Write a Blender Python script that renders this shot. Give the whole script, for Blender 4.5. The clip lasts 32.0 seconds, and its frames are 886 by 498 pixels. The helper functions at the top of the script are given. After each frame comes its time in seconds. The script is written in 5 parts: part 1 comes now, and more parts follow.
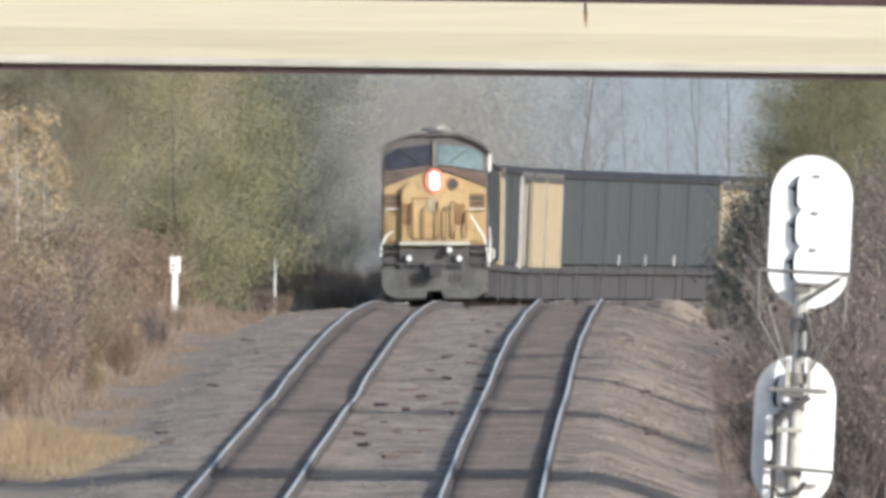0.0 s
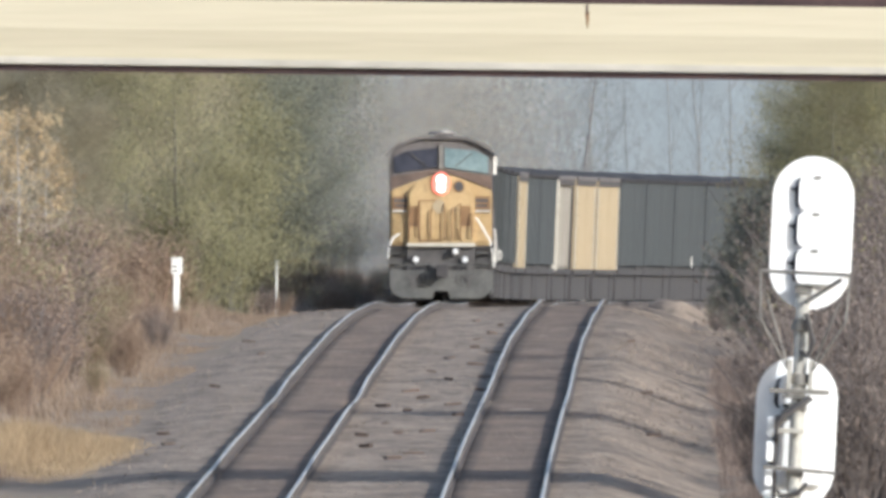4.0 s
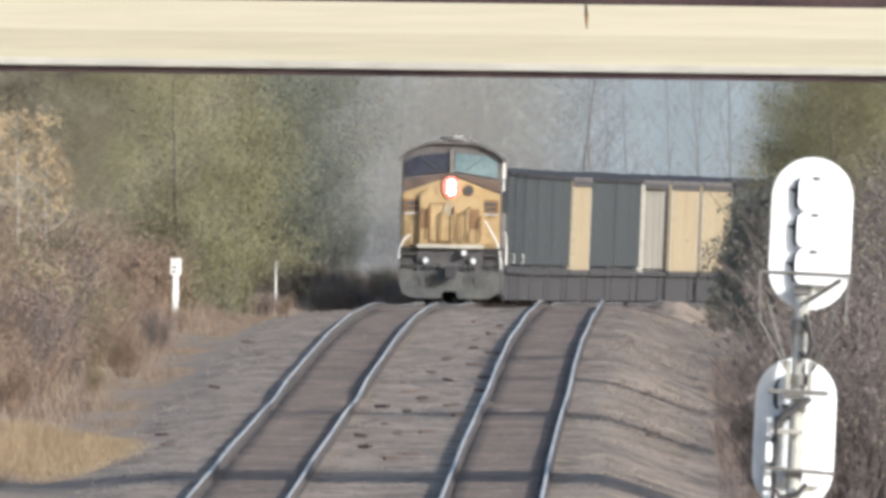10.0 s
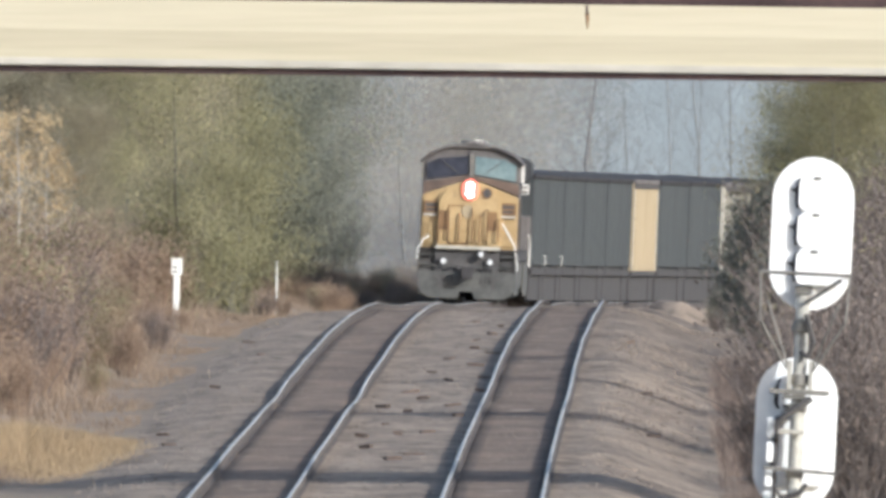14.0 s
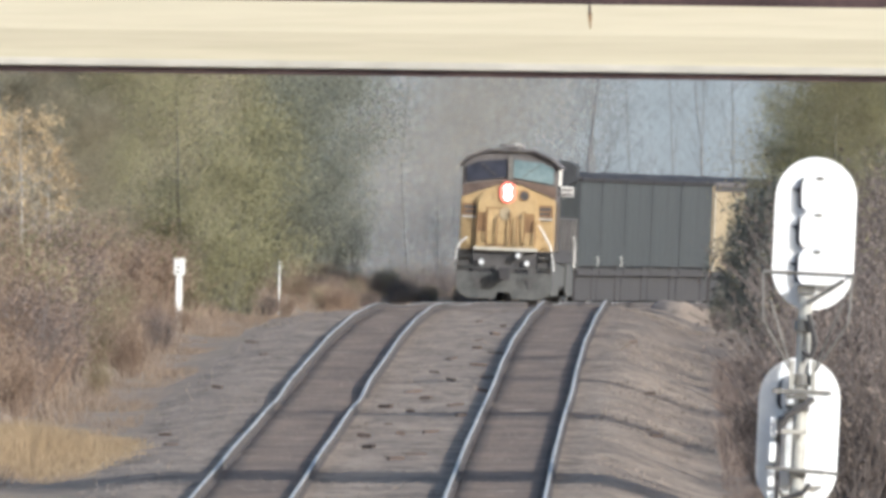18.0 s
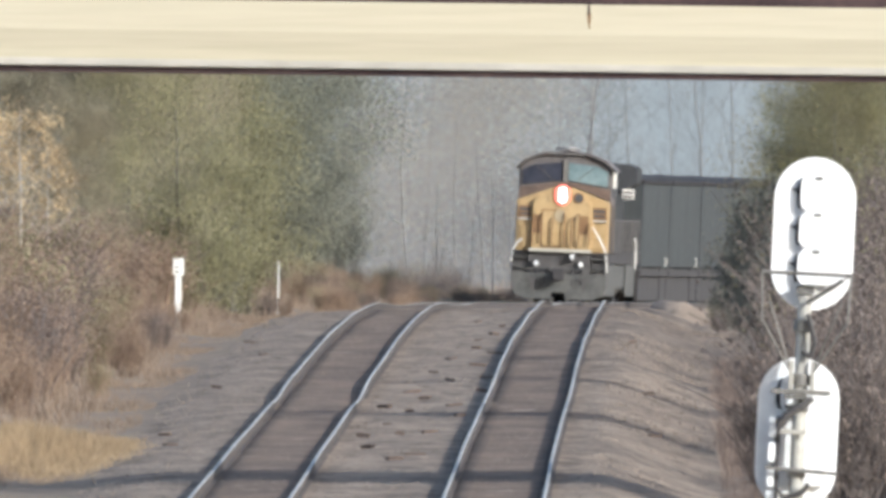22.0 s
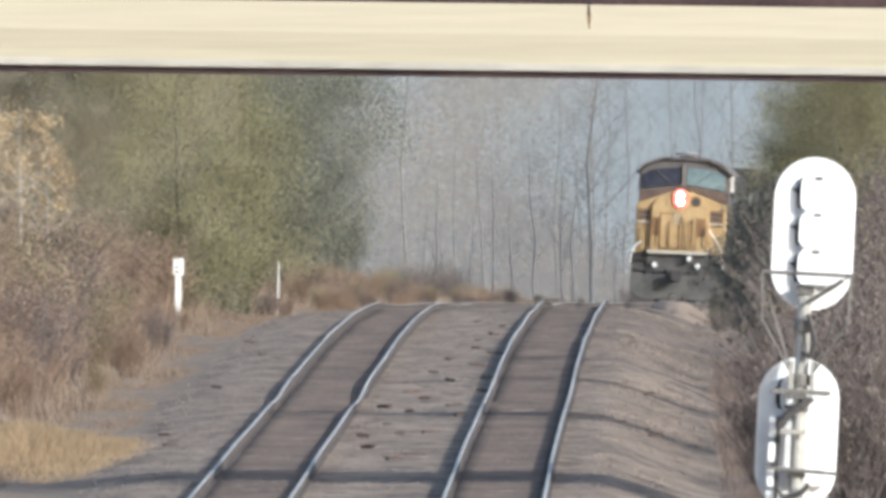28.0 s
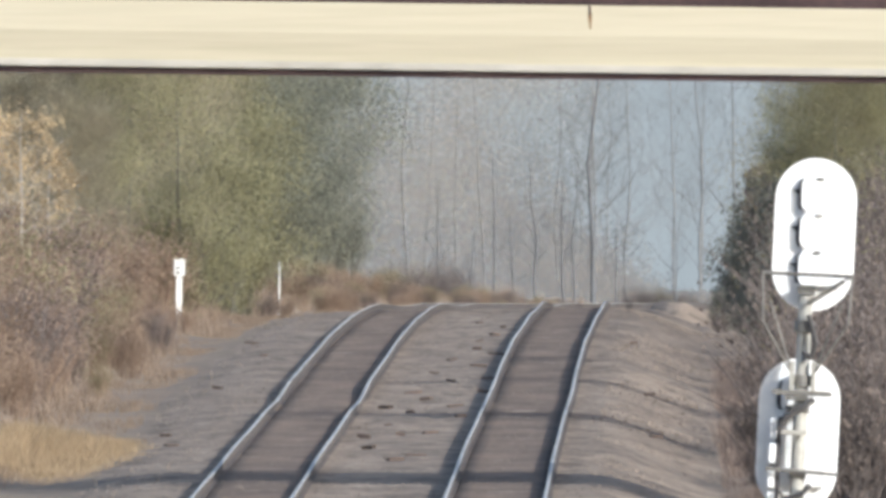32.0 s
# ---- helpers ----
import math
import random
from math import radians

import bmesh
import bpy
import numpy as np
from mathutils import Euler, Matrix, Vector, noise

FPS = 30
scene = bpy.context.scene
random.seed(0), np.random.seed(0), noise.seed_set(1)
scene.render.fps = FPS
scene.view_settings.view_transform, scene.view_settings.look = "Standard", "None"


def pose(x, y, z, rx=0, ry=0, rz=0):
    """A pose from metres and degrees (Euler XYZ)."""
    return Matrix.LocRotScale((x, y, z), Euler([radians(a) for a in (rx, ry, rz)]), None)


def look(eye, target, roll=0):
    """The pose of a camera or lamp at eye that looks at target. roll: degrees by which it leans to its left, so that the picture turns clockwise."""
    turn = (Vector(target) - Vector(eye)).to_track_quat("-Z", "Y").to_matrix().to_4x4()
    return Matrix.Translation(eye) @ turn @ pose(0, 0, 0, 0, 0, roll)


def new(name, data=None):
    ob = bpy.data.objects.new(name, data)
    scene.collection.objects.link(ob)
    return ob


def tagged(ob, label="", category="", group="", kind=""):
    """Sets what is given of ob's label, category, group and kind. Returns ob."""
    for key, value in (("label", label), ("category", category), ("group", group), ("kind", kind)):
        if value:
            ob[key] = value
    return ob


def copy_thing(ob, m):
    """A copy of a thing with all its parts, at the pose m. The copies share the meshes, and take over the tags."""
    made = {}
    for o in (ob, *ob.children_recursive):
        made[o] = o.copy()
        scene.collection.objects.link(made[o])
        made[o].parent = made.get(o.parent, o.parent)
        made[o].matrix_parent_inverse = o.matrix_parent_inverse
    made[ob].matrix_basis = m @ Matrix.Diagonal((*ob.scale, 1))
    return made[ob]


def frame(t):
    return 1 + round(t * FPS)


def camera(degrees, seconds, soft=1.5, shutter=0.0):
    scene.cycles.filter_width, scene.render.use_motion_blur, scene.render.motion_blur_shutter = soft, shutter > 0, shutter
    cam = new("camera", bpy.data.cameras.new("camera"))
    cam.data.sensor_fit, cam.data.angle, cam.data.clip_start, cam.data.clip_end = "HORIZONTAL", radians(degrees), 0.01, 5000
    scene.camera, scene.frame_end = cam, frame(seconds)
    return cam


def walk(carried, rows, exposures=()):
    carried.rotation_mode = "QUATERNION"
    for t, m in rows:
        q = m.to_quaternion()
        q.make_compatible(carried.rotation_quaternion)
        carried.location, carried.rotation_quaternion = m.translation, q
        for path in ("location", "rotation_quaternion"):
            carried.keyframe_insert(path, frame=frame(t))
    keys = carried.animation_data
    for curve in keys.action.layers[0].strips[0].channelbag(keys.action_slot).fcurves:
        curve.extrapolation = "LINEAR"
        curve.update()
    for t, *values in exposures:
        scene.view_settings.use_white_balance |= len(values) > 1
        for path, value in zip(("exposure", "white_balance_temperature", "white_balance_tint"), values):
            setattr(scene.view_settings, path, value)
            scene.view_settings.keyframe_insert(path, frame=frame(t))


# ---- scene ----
# ---- camera: a long lens on a fence-high stand, shaken a little ----
cam = camera(0.77, 32.0, soft=3.9)
EYE = (0.0, 0.0, 7.64)
SHAKE = (
    (0.0, -14.7, -15.2), (0.5, 0.0, -7.9), (1.0, 0.0, 0.0), (1.5, 7.4, 0.0), (2.0, -7.4, 0.0), (2.5, 0.0, 0.0), (3.0, 14.7, 0.0), (3.5, 0.0, -7.9),
    (5.5, 0.0, 0.0), (6.0, 0.0, 0.0), (6.5, 0.0, -7.9), (7.0, 0.0, 0.0), (7.5, 0.0, 0.0), (8.0, 0.0, 0.0), (8.5, 7.4, 0.0), (9.0, 0.0, 7.4),
    (9.5, -7.4, -7.4), (10.0, -7.4, 0.0), (10.5, 0.0, 0.0), (11.0, -7.4, 0.0), (11.5, 0.0, 0.0), (12.0, 7.4, -7.9), (12.5, 7.4, 0.0), (13.0, 7.4, 0.0),
    (13.5, 7.4, 0.0), (14.0, 0.0, 0.0), (14.5, 0.0, -7.4), (16.5, 7.4, -7.4), (17.0, 7.9, -7.4), (17.5, 15.2, -7.4), (18.0, 22.6, 0.0), (18.5, 15.2, -7.4),
    (19.0, 15.2, 0.0), (19.5, 14.7, 0.0), (20.0, 15.2, -7.4), (20.5, 7.4, 0.0), (21.0, 7.4, 0.0), (21.5, 0.0, 0.0), (22.0, 15.2, 0.0), (22.5, 15.2, 0.0),
    (23.0, 15.2, 0.0), (23.5, 15.2, 0.0), (24.0, 22.1, 7.4), (24.5, 15.2, 0.0), (25.0, 14.7, 0.0), (25.5, 15.2, 0.0), (27.5, 7.4, 0.0), (28.0, 14.7, 0.0),
    (28.5, 0.0, 0.0), (29.0, 14.7, -7.4), (29.5, 14.7, 0.0), (30.0, 15.2, 0.0), (30.5, 15.2, 0.0), (31.0, 14.7, -7.4), (31.5, 7.9, 0.0), (32.0, 22.6, 7.4),
)


def view(right, down):
    """The camera's pose with its picture shifted by ten-thousandths of a degree."""
    return pose(*EYE, 89.7736 + down / 10000, 0, right / 10000)


walk(cam, [(t, view(a, b)) for t, a, b in SHAKE], exposures=((0, 0.49, 5900, 7), (32, 0.49, 5900, 7)))

# ---- daylight: low autumn sun from behind on the right ----
SUN_EL, SUN_AZ = radians(24), radians(52)
world = bpy.data.worlds.new("world")
scene.world = world
world.use_nodes = True
wn = world.node_tree.nodes
sky = wn.new("ShaderNodeTexSky")
sky.sky_type = "NISHITA"
sky.sun_disc = False
sky.sun_elevation = SUN_EL
sky.sun_rotation = math.pi - SUN_AZ
sky.dust_density = 3.0
world.node_tree.links.new(sky.outputs[0], wn["Background"].inputs[0])
wn["Background"].inputs[1].default_value = 0.15
lamp_data = bpy.data.lights.new("sun", "SUN")
lamp_data.energy = 3.55
lamp_data.angle = radians(0.6)
lamp_data.color = (1.0, 0.955, 0.89)
sun = new("sun", lamp_data)
sun.matrix_world = look((math.cos(SUN_EL) * math.sin(SUN_AZ) * 100, -math.cos(SUN_EL) * math.cos(SUN_AZ) * 100, math.sin(SUN_EL) * 100), (0, 0, 0))


# ---- materials ----
def surface(name, dark, light, rough=0.8, metal=0.0, scale=1.5, fine=18.0, bump=0.25, wear=None, wear_at=0.62, stretch=(1, 1, 1), per_object=0.0, spec=0.4):
    """Two scales of noise between two colours, an optional wear colour in patches, and a fine relief."""
    m = bpy.data.materials.new(name)
    m.use_nodes = True
    n, ln = m.node_tree.nodes, m.node_tree.links
    b = n["Principled BSDF"]
    b.inputs["Roughness"].default_value, b.inputs["Metallic"].default_value = rough, metal
    b.inputs["Specular IOR Level"].default_value = spec
    co = n.new("ShaderNodeTexCoord")
    mp = n.new("ShaderNodeMapping")
    mp.inputs["Scale"].default_value = stretch
    ln.new(co.outputs["Object"], mp.inputs[0])

    def noise_at(s, detail):
        t = n.new("ShaderNodeTexNoise")
        t.inputs["Scale"].default_value, t.inputs["Detail"].default_value = s, detail
        ln.new(mp.outputs[0], t.inputs["Vector"])
        return t.outputs["Fac"]

    big, small = noise_at(scale, 3), noise_at(fine, 4)
    add = n.new("ShaderNodeMath")
    add.operation = "MULTIPLY_ADD"
    ln.new(small, add.inputs[0])
    add.inputs[1].default_value = 0.6
    ln.new(big, add.inputs[2])
    ramp = n.new("ShaderNodeMapRange")
    ramp.inputs["From Min"].default_value, ramp.inputs["From Max"].default_value = 0.55, 1.05
    ln.new(add.outputs[0], ramp.inputs["Value"])
    mix = n.new("ShaderNodeMix")
    mix.data_type = "RGBA"
    mix.inputs["A"].default_value, mix.inputs["B"].default_value = (*dark, 1), (*light, 1)
    ln.new(ramp.outputs[0], mix.inputs["Factor"])
    out = mix.outputs["Result"]
    if wear:
        patch = n.new("ShaderNodeMapRange")
        patch.inputs["From Min"].default_value, patch.inputs["From Max"].default_value = wear_at, wear_at + 0.12
        ln.new(noise_at(scale * 2.3, 6), patch.inputs["Value"])
        mix2 = n.new("ShaderNodeMix")
        mix2.data_type = "RGBA"
        ln.new(patch.outputs[0], mix2.inputs["Factor"])
        ln.new(out, mix2.inputs["A"])
        mix2.inputs["B"].default_value = (*wear, 1)
        out = mix2.outputs["Result"]
    if per_object:
        info, hsv = n.new("ShaderNodeObjectInfo"), n.new("ShaderNodeHueSaturation")
        r = n.new("ShaderNodeMapRange")
        r.inputs["To Min"].default_value, r.inputs["To Max"].default_value = 1 - per_object, 1 + per_object
        ln.new(info.outputs["Random"], r.inputs["Value"])
        ln.new(r.outputs[0], hsv.inputs["Value"])
        ln.new(out, hsv.inputs["Color"])
        out = hsv.outputs[0]
    ln.new(out, b.inputs["Base Color"])
    bp = n.new("ShaderNodeBump")
    bp.inputs["Strength"].default_value, bp.inputs["Distance"].default_value = bump, 0.02
    ln.new(small, bp.inputs["Height"])
    ln.new(bp.outputs[0], b.inputs["Normal"])
    return m


def foliage(name, dark, light, through_light=0.3):
    """Leaves: each one a shade of its own between two colours, a little light shining through."""
    m = bpy.data.materials.new(name)
    m.use_nodes = True
    n, ln = m.node_tree.nodes, m.node_tree.links
    b = n["Principled BSDF"]
    b.inputs["Roughness"].default_value = 0.65
    b.inputs["Specular IOR Level"].default_value = 0.2
    geo, info = n.new("ShaderNodeNewGeometry"), n.new("ShaderNodeTexCoord")
    t = n.new("ShaderNodeTexNoise")
    t.inputs["Scale"].default_value = 1.3
    ln.new(info.outputs["Object"], t.inputs["Vector"])
    t.inputs["Detail"].default_value = 3
    a = n.new("ShaderNodeMath")
    a.operation = "MULTIPLY_ADD"
    ln.new(geo.outputs["Random Per Island"], a.inputs[0])
    a.inputs[1].default_value = 0.1
    ln.new(t.outputs["Fac"], a.inputs[2])
    r = n.new("ShaderNodeMapRange")
    r.inputs["From Min"].default_value, r.inputs["From Max"].default_value = 0.38, 0.72
    ln.new(a.outputs[0], r.inputs["Value"])
    mix = n.new("ShaderNodeMix")
    mix.data_type = "RGBA"
    mix.inputs["A"].default_value, mix.inputs["B"].default_value = (*dark, 1), (*light, 1)
    ln.new(r.outputs[0], mix.inputs["Factor"])
    ln.new(mix.outputs["Result"], b.inputs["Base Color"])
    tr, sh = n.new("ShaderNodeBsdfTranslucent"), n.new("ShaderNodeMixShader")
    ln.new(mix.outputs["Result"], tr.inputs[0])
    sh.inputs[0].default_value = through_light
    ln.new(b.outputs[0], sh.inputs[1])
    ln.new(tr.outputs[0], sh.inputs[2])
    ln.new(sh.outputs[0], n["Material Output"].inputs[0])
    return m


def glow(name, colour, strength):
    m = bpy.data.materials.new(name)
    m.use_nodes = True
    b = m.node_tree.nodes["Principled BSDF"]
    b.inputs["Base Color"].default_value = (*colour, 1)
    b.inputs["Emission Color"].default_value = (*colour, 1)
    b.inputs["Emission Strength"].default_value = strength
    return m


M_BALLAST = surface("ballast stone", (0.117, 0.086, 0.064), (0.302, 0.238, 0.183), 0.95, scale=0.9, fine=7, bump=0.9, wear=(0.10, 0.073, 0.053), wear_at=0.54, stretch=(1, 0.14, 1))
M_BED = surface("rusty track bed", (0.082, 0.057, 0.042), (0.205, 0.146, 0.106), 0.95, scale=0.8, fine=7, bump=0.8, wear=(0.27, 0.208, 0.155), wear_at=0.62, stretch=(1, 0.14, 1))
M_SOIL = surface("dry soil and dead grass", (0.12, 0.092, 0.07), (0.26, 0.20, 0.15), 0.95, scale=0.25, fine=7, bump=0.8, wear=(0.17, 0.155, 0.08), wear_at=0.58)
M_SLEEPER = surface("tarred timber", (0.04, 0.029, 0.025), (0.12, 0.085, 0.07), 0.9, scale=2, fine=20, stretch=(0.3, 3, 1), per_object=0.3)
M_RAIL = surface("rusted rail side", (0.055, 0.045, 0.042), (0.12, 0.102, 0.094), 0.85, 0.1, scale=2, fine=30)
M_HEAD = surface("polished rail head", (0.22, 0.215, 0.21), (0.56, 0.55, 0.53), 0.55, 0.15, scale=0.9, fine=7, bump=0.05, stretch=(1, 0.3, 1), spec=0.3)
M_CONCRETE = surface("cream painted concrete", (0.415, 0.374, 0.279), (0.52, 0.478, 0.366), 0.75, scale=0.5, fine=6, bump=0.12, stretch=(0.12, 1, 2.6), wear=(0.455, 0.39, 0.285), wear_at=0.64)
M_LIP = surface("grey weathered concrete", (0.36, 0.34, 0.30), (0.48, 0.455, 0.41), 0.8, scale=1.0, fine=8, bump=0.15, stretch=(0.4, 1, 1))
M_STEELSHADE = surface("dark weathered steel and underside shade", (0.035, 0.02, 0.022), (0.08, 0.05, 0.05), 0.7, 0.3, scale=1, fine=12)
M_ALU = surface("white aluminium paint", (0.76, 0.765, 0.77), (0.86, 0.865, 0.87), 0.5, scale=2.5, fine=20, bump=0.05)
M_MAST = surface("galvanised mast", (0.30, 0.285, 0.25), (0.46, 0.44, 0.395), 0.55, 0.2, scale=3, fine=25, bump=0.08)
M_GRATE = surface("dull galvanised iron", (0.15, 0.142, 0.13), (0.27, 0.258, 0.24), 0.6, 0.4, scale=4, fine=25)
M_BLACK = surface("black paint", (0.055, 0.051, 0.051), (0.102, 0.095, 0.093), 0.7, scale=3, fine=20)
M_YELLOW = surface("dirty yellow paint", (0.33, 0.225, 0.105), (0.48, 0.345, 0.18), 0.6, scale=1.2, fine=9, bump=0.06, wear=(0.25, 0.175, 0.1), wear_at=0.6)
M_YELLOW_DARK = surface("sooty yellow paint", (0.15, 0.085, 0.045), (0.27, 0.16, 0.075), 0.55, scale=1.2, fine=9, bump=0.06, wear=(0.14, 0.1, 0.07), wear_at=0.6)
M_ROOF = surface("sooty grey roof paint", (0.085, 0.075, 0.075), (0.17, 0.155, 0.15), 0.7, scale=1.2, fine=8, bump=0.08)
M_HOOD = surface("slate grey hood paint", (0.027, 0.028, 0.031), (0.05, 0.051, 0.055), 0.8, scale=1.2, fine=8, bump=0.06, wear=(0.03, 0.03, 0.032), wear_at=0.62)
M_BROW = surface("rusty brown window band", (0.085, 0.06, 0.05), (0.16, 0.112, 0.09), 0.7, scale=1.5, fine=9, bump=0.05)
M_PLOW = surface("grey plow paint", (0.062, 0.062, 0.06), (0.125, 0.123, 0.118), 0.7, scale=1.5, fine=10, wear=(0.055, 0.048, 0.045))
M_UNDER = surface("underframe grime and dark shade", (0.038, 0.036, 0.038), (0.066, 0.061, 0.063), 0.9, scale=1.5, fine=10)
M_WHITE = surface("white rail paint", (0.62, 0.6, 0.56), (0.8, 0.78, 0.74), 0.5, scale=5, fine=30, bump=0.05)
M_CARGREY = surface("weathered dark grey steel", (0.036, 0.04, 0.043), (0.059, 0.064, 0.067), 0.85, scale=0.6, fine=5, bump=0.08, stretch=(1, 1, 0.35), wear=(0.052, 0.05, 0.049), wear_at=0.62)
M_BEIGE = surface("beige car paint", (0.29, 0.23, 0.145), (0.385, 0.31, 0.205), 0.7, scale=0.7, fine=6, bump=0.06, stretch=(1, 1, 0.35), wear=(0.27, 0.21, 0.14), wear_at=0.64)
M_SILVER = surface("stained bare aluminium", (0.20, 0.178, 0.15), (0.35, 0.325, 0.285), 0.65, 0.1, scale=1.2, fine=9, bump=0.1, stretch=(1, 1, 0.3), wear=(0.2, 0.15, 0.11), wear_at=0.58)
M_RIMSHADE = surface("pinkish grey rim shade", (0.05, 0.046, 0.047), (0.085, 0.077, 0.076), 0.8, scale=1.0, fine=8, bump=0.05)
M_COAL = surface("coal", (0.012, 0.011, 0.013), (0.045, 0.04, 0.042), 0.75, scale=2, fine=12, bump=0.8)
M_POST = surface("white painted post", (0.66, 0.65, 0.62), (0.8, 0.79, 0.76), 0.6, scale=4, fine=30, wear=(0.36, 0.32, 0.27), wear_at=0.6)
M_BARK = surface("grey brown bark", (0.11, 0.098, 0.088), (0.21, 0.19, 0.172), 0.9, scale=3, fine=18, bump=0.5, stretch=(1, 1, 0.3))
M_BARKPALE = surface("pale bark", (0.36, 0.33, 0.29), (0.55, 0.51, 0.46), 0.85, scale=3, fine=18, stretch=(1, 1, 0.4))
M_BARKGREY = surface("weathered olive bark", (0.11, 0.105, 0.088), (0.18, 0.17, 0.14), 0.9, scale=3, fine=18, bump=0.5, stretch=(1, 1, 0.3))
M_TWIG = surface("mauve grey twigs", (0.078, 0.065, 0.061), (0.155, 0.13, 0.12), 0.9, scale=1, fine=10, per_object=0.15)
M_TWIGRED = surface("russet twigs", (0.175, 0.118, 0.085), (0.32, 0.225, 0.165), 0.9, scale=1, fine=10, per_object=0.15)
# Far twigs and bark are greyed, distance haze put into their colour.
M_TWIGFAR = surface("hazed grey twigs", (0.165, 0.168, 0.172), (0.23, 0.232, 0.235), 0.95, scale=0.3, fine=5, per_object=0.12)
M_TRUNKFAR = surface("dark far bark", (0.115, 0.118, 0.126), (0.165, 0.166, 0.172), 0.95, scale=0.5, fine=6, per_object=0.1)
# Olive, grey green and dull leaves carry distance haze in their colour.
M_OLIVE = foliage("olive yellow leaves", (0.17, 0.16, 0.096), (0.40, 0.372, 0.212), 0.45)
M_GREYGREEN = foliage("grey green leaves", (0.15, 0.155, 0.12), (0.31, 0.31, 0.24), 0.5)
M_DULL = foliage("dull brown autumn leaves", (0.245, 0.213, 0.15), (0.47, 0.415, 0.29), 0.45)
M_BRUSHLEAF = foliage("withered mauve leaves", (0.125, 0.1, 0.088), (0.25, 0.203, 0.175), 0.4)
M_TAN = foliage("pale orange tan leaves", (0.38, 0.27, 0.15), (0.62, 0.48, 0.29), 0.45)
M_EVERGREEN = foliage("dark evergreen leaves", (0.125, 0.134, 0.088), (0.27, 0.268, 0.168), 0.4)
# Darker copy of the evergreen leaves, with shade put into its colour.
M_EVERSHADE = foliage("shade dark evergreen leaves", (0.105, 0.11, 0.096), (0.205, 0.202, 0.168), 0.4)
M_DEADLEAF = foliage("dead brown leaves", (0.205, 0.155, 0.128), (0.37, 0.288, 0.238), 0.45)
M_STRAW = foliage("straw grass", (0.34, 0.245, 0.145), (0.53, 0.40, 0.25), 0.4)
M_WEED = foliage("rusty dead weeds", (0.245, 0.178, 0.128), (0.44, 0.33, 0.238), 0.45)
M_WEEDOLIVE = foliage("olive brown weeds", (0.205, 0.185, 0.112), (0.39, 0.345, 0.205), 0.45)
M_SOOT = surface("sooty brown paint", (0.05, 0.04, 0.034), (0.105, 0.082, 0.062), 0.65, scale=1.2, fine=9, bump=0.06)
M_STONE = foliage("loose stone", (0.085, 0.066, 0.053), (0.30, 0.245, 0.2), 0.0)
M_CORNER = surface("pale corner paint", (0.42, 0.39, 0.33), (0.56, 0.53, 0.47), 0.6, scale=3, fine=12, bump=0.05)


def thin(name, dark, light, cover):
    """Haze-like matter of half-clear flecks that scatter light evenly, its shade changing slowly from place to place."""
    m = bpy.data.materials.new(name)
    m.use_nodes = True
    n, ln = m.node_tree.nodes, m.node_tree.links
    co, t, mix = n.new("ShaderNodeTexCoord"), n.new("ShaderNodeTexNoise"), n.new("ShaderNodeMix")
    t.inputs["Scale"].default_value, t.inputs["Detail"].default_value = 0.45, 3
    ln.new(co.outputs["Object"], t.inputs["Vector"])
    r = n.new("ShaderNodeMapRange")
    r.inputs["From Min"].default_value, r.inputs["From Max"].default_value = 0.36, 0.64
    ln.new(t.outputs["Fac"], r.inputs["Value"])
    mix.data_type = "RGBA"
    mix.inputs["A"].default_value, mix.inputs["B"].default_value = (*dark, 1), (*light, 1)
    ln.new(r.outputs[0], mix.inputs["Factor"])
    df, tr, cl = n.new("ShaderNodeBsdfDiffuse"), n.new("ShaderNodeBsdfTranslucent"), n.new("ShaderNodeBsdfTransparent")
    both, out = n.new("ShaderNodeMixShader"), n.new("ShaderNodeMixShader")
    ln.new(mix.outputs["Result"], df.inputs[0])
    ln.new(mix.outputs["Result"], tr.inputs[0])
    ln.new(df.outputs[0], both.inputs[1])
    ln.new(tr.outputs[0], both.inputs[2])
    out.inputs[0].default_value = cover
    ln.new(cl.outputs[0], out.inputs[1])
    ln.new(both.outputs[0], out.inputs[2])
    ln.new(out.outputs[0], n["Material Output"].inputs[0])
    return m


# Undergrowth flecks are pale and half-clear, imitating haze by colour.
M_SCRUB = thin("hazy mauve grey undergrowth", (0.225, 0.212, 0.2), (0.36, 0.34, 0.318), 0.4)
M_SMOKE = thin("thin exhaust smoke", (0.40, 0.37, 0.325), (0.455, 0.425, 0.37), 0.28)
M_LAMP = glow("lit headlight", (1.0, 0.86, 0.82), 5.0)
M_LAMPHALO = glow("red lamp halo", (0.95, 0.2, 0.15), 0.62)
M_DITCH = surface("lamp glass", (0.6, 0.62, 0.64), (0.8, 0.8, 0.8), 0.15, scale=9, fine=40, bump=0.02, spec=0.8)
M_GLASS = surface("dark windscreen", (0.02, 0.024, 0.04), (0.05, 0.055, 0.08), 0.12, scale=1.2, fine=6, bump=0.02, spec=0.8)
# Blue green base colour imitates a reflection on this pane.
M_GLASSREFLECT = surface("windscreen with painted reflection", (0.11, 0.165, 0.185), (0.21, 0.28, 0.295), 0.25, scale=1.6, fine=7, bump=0.03, spec=0.8)


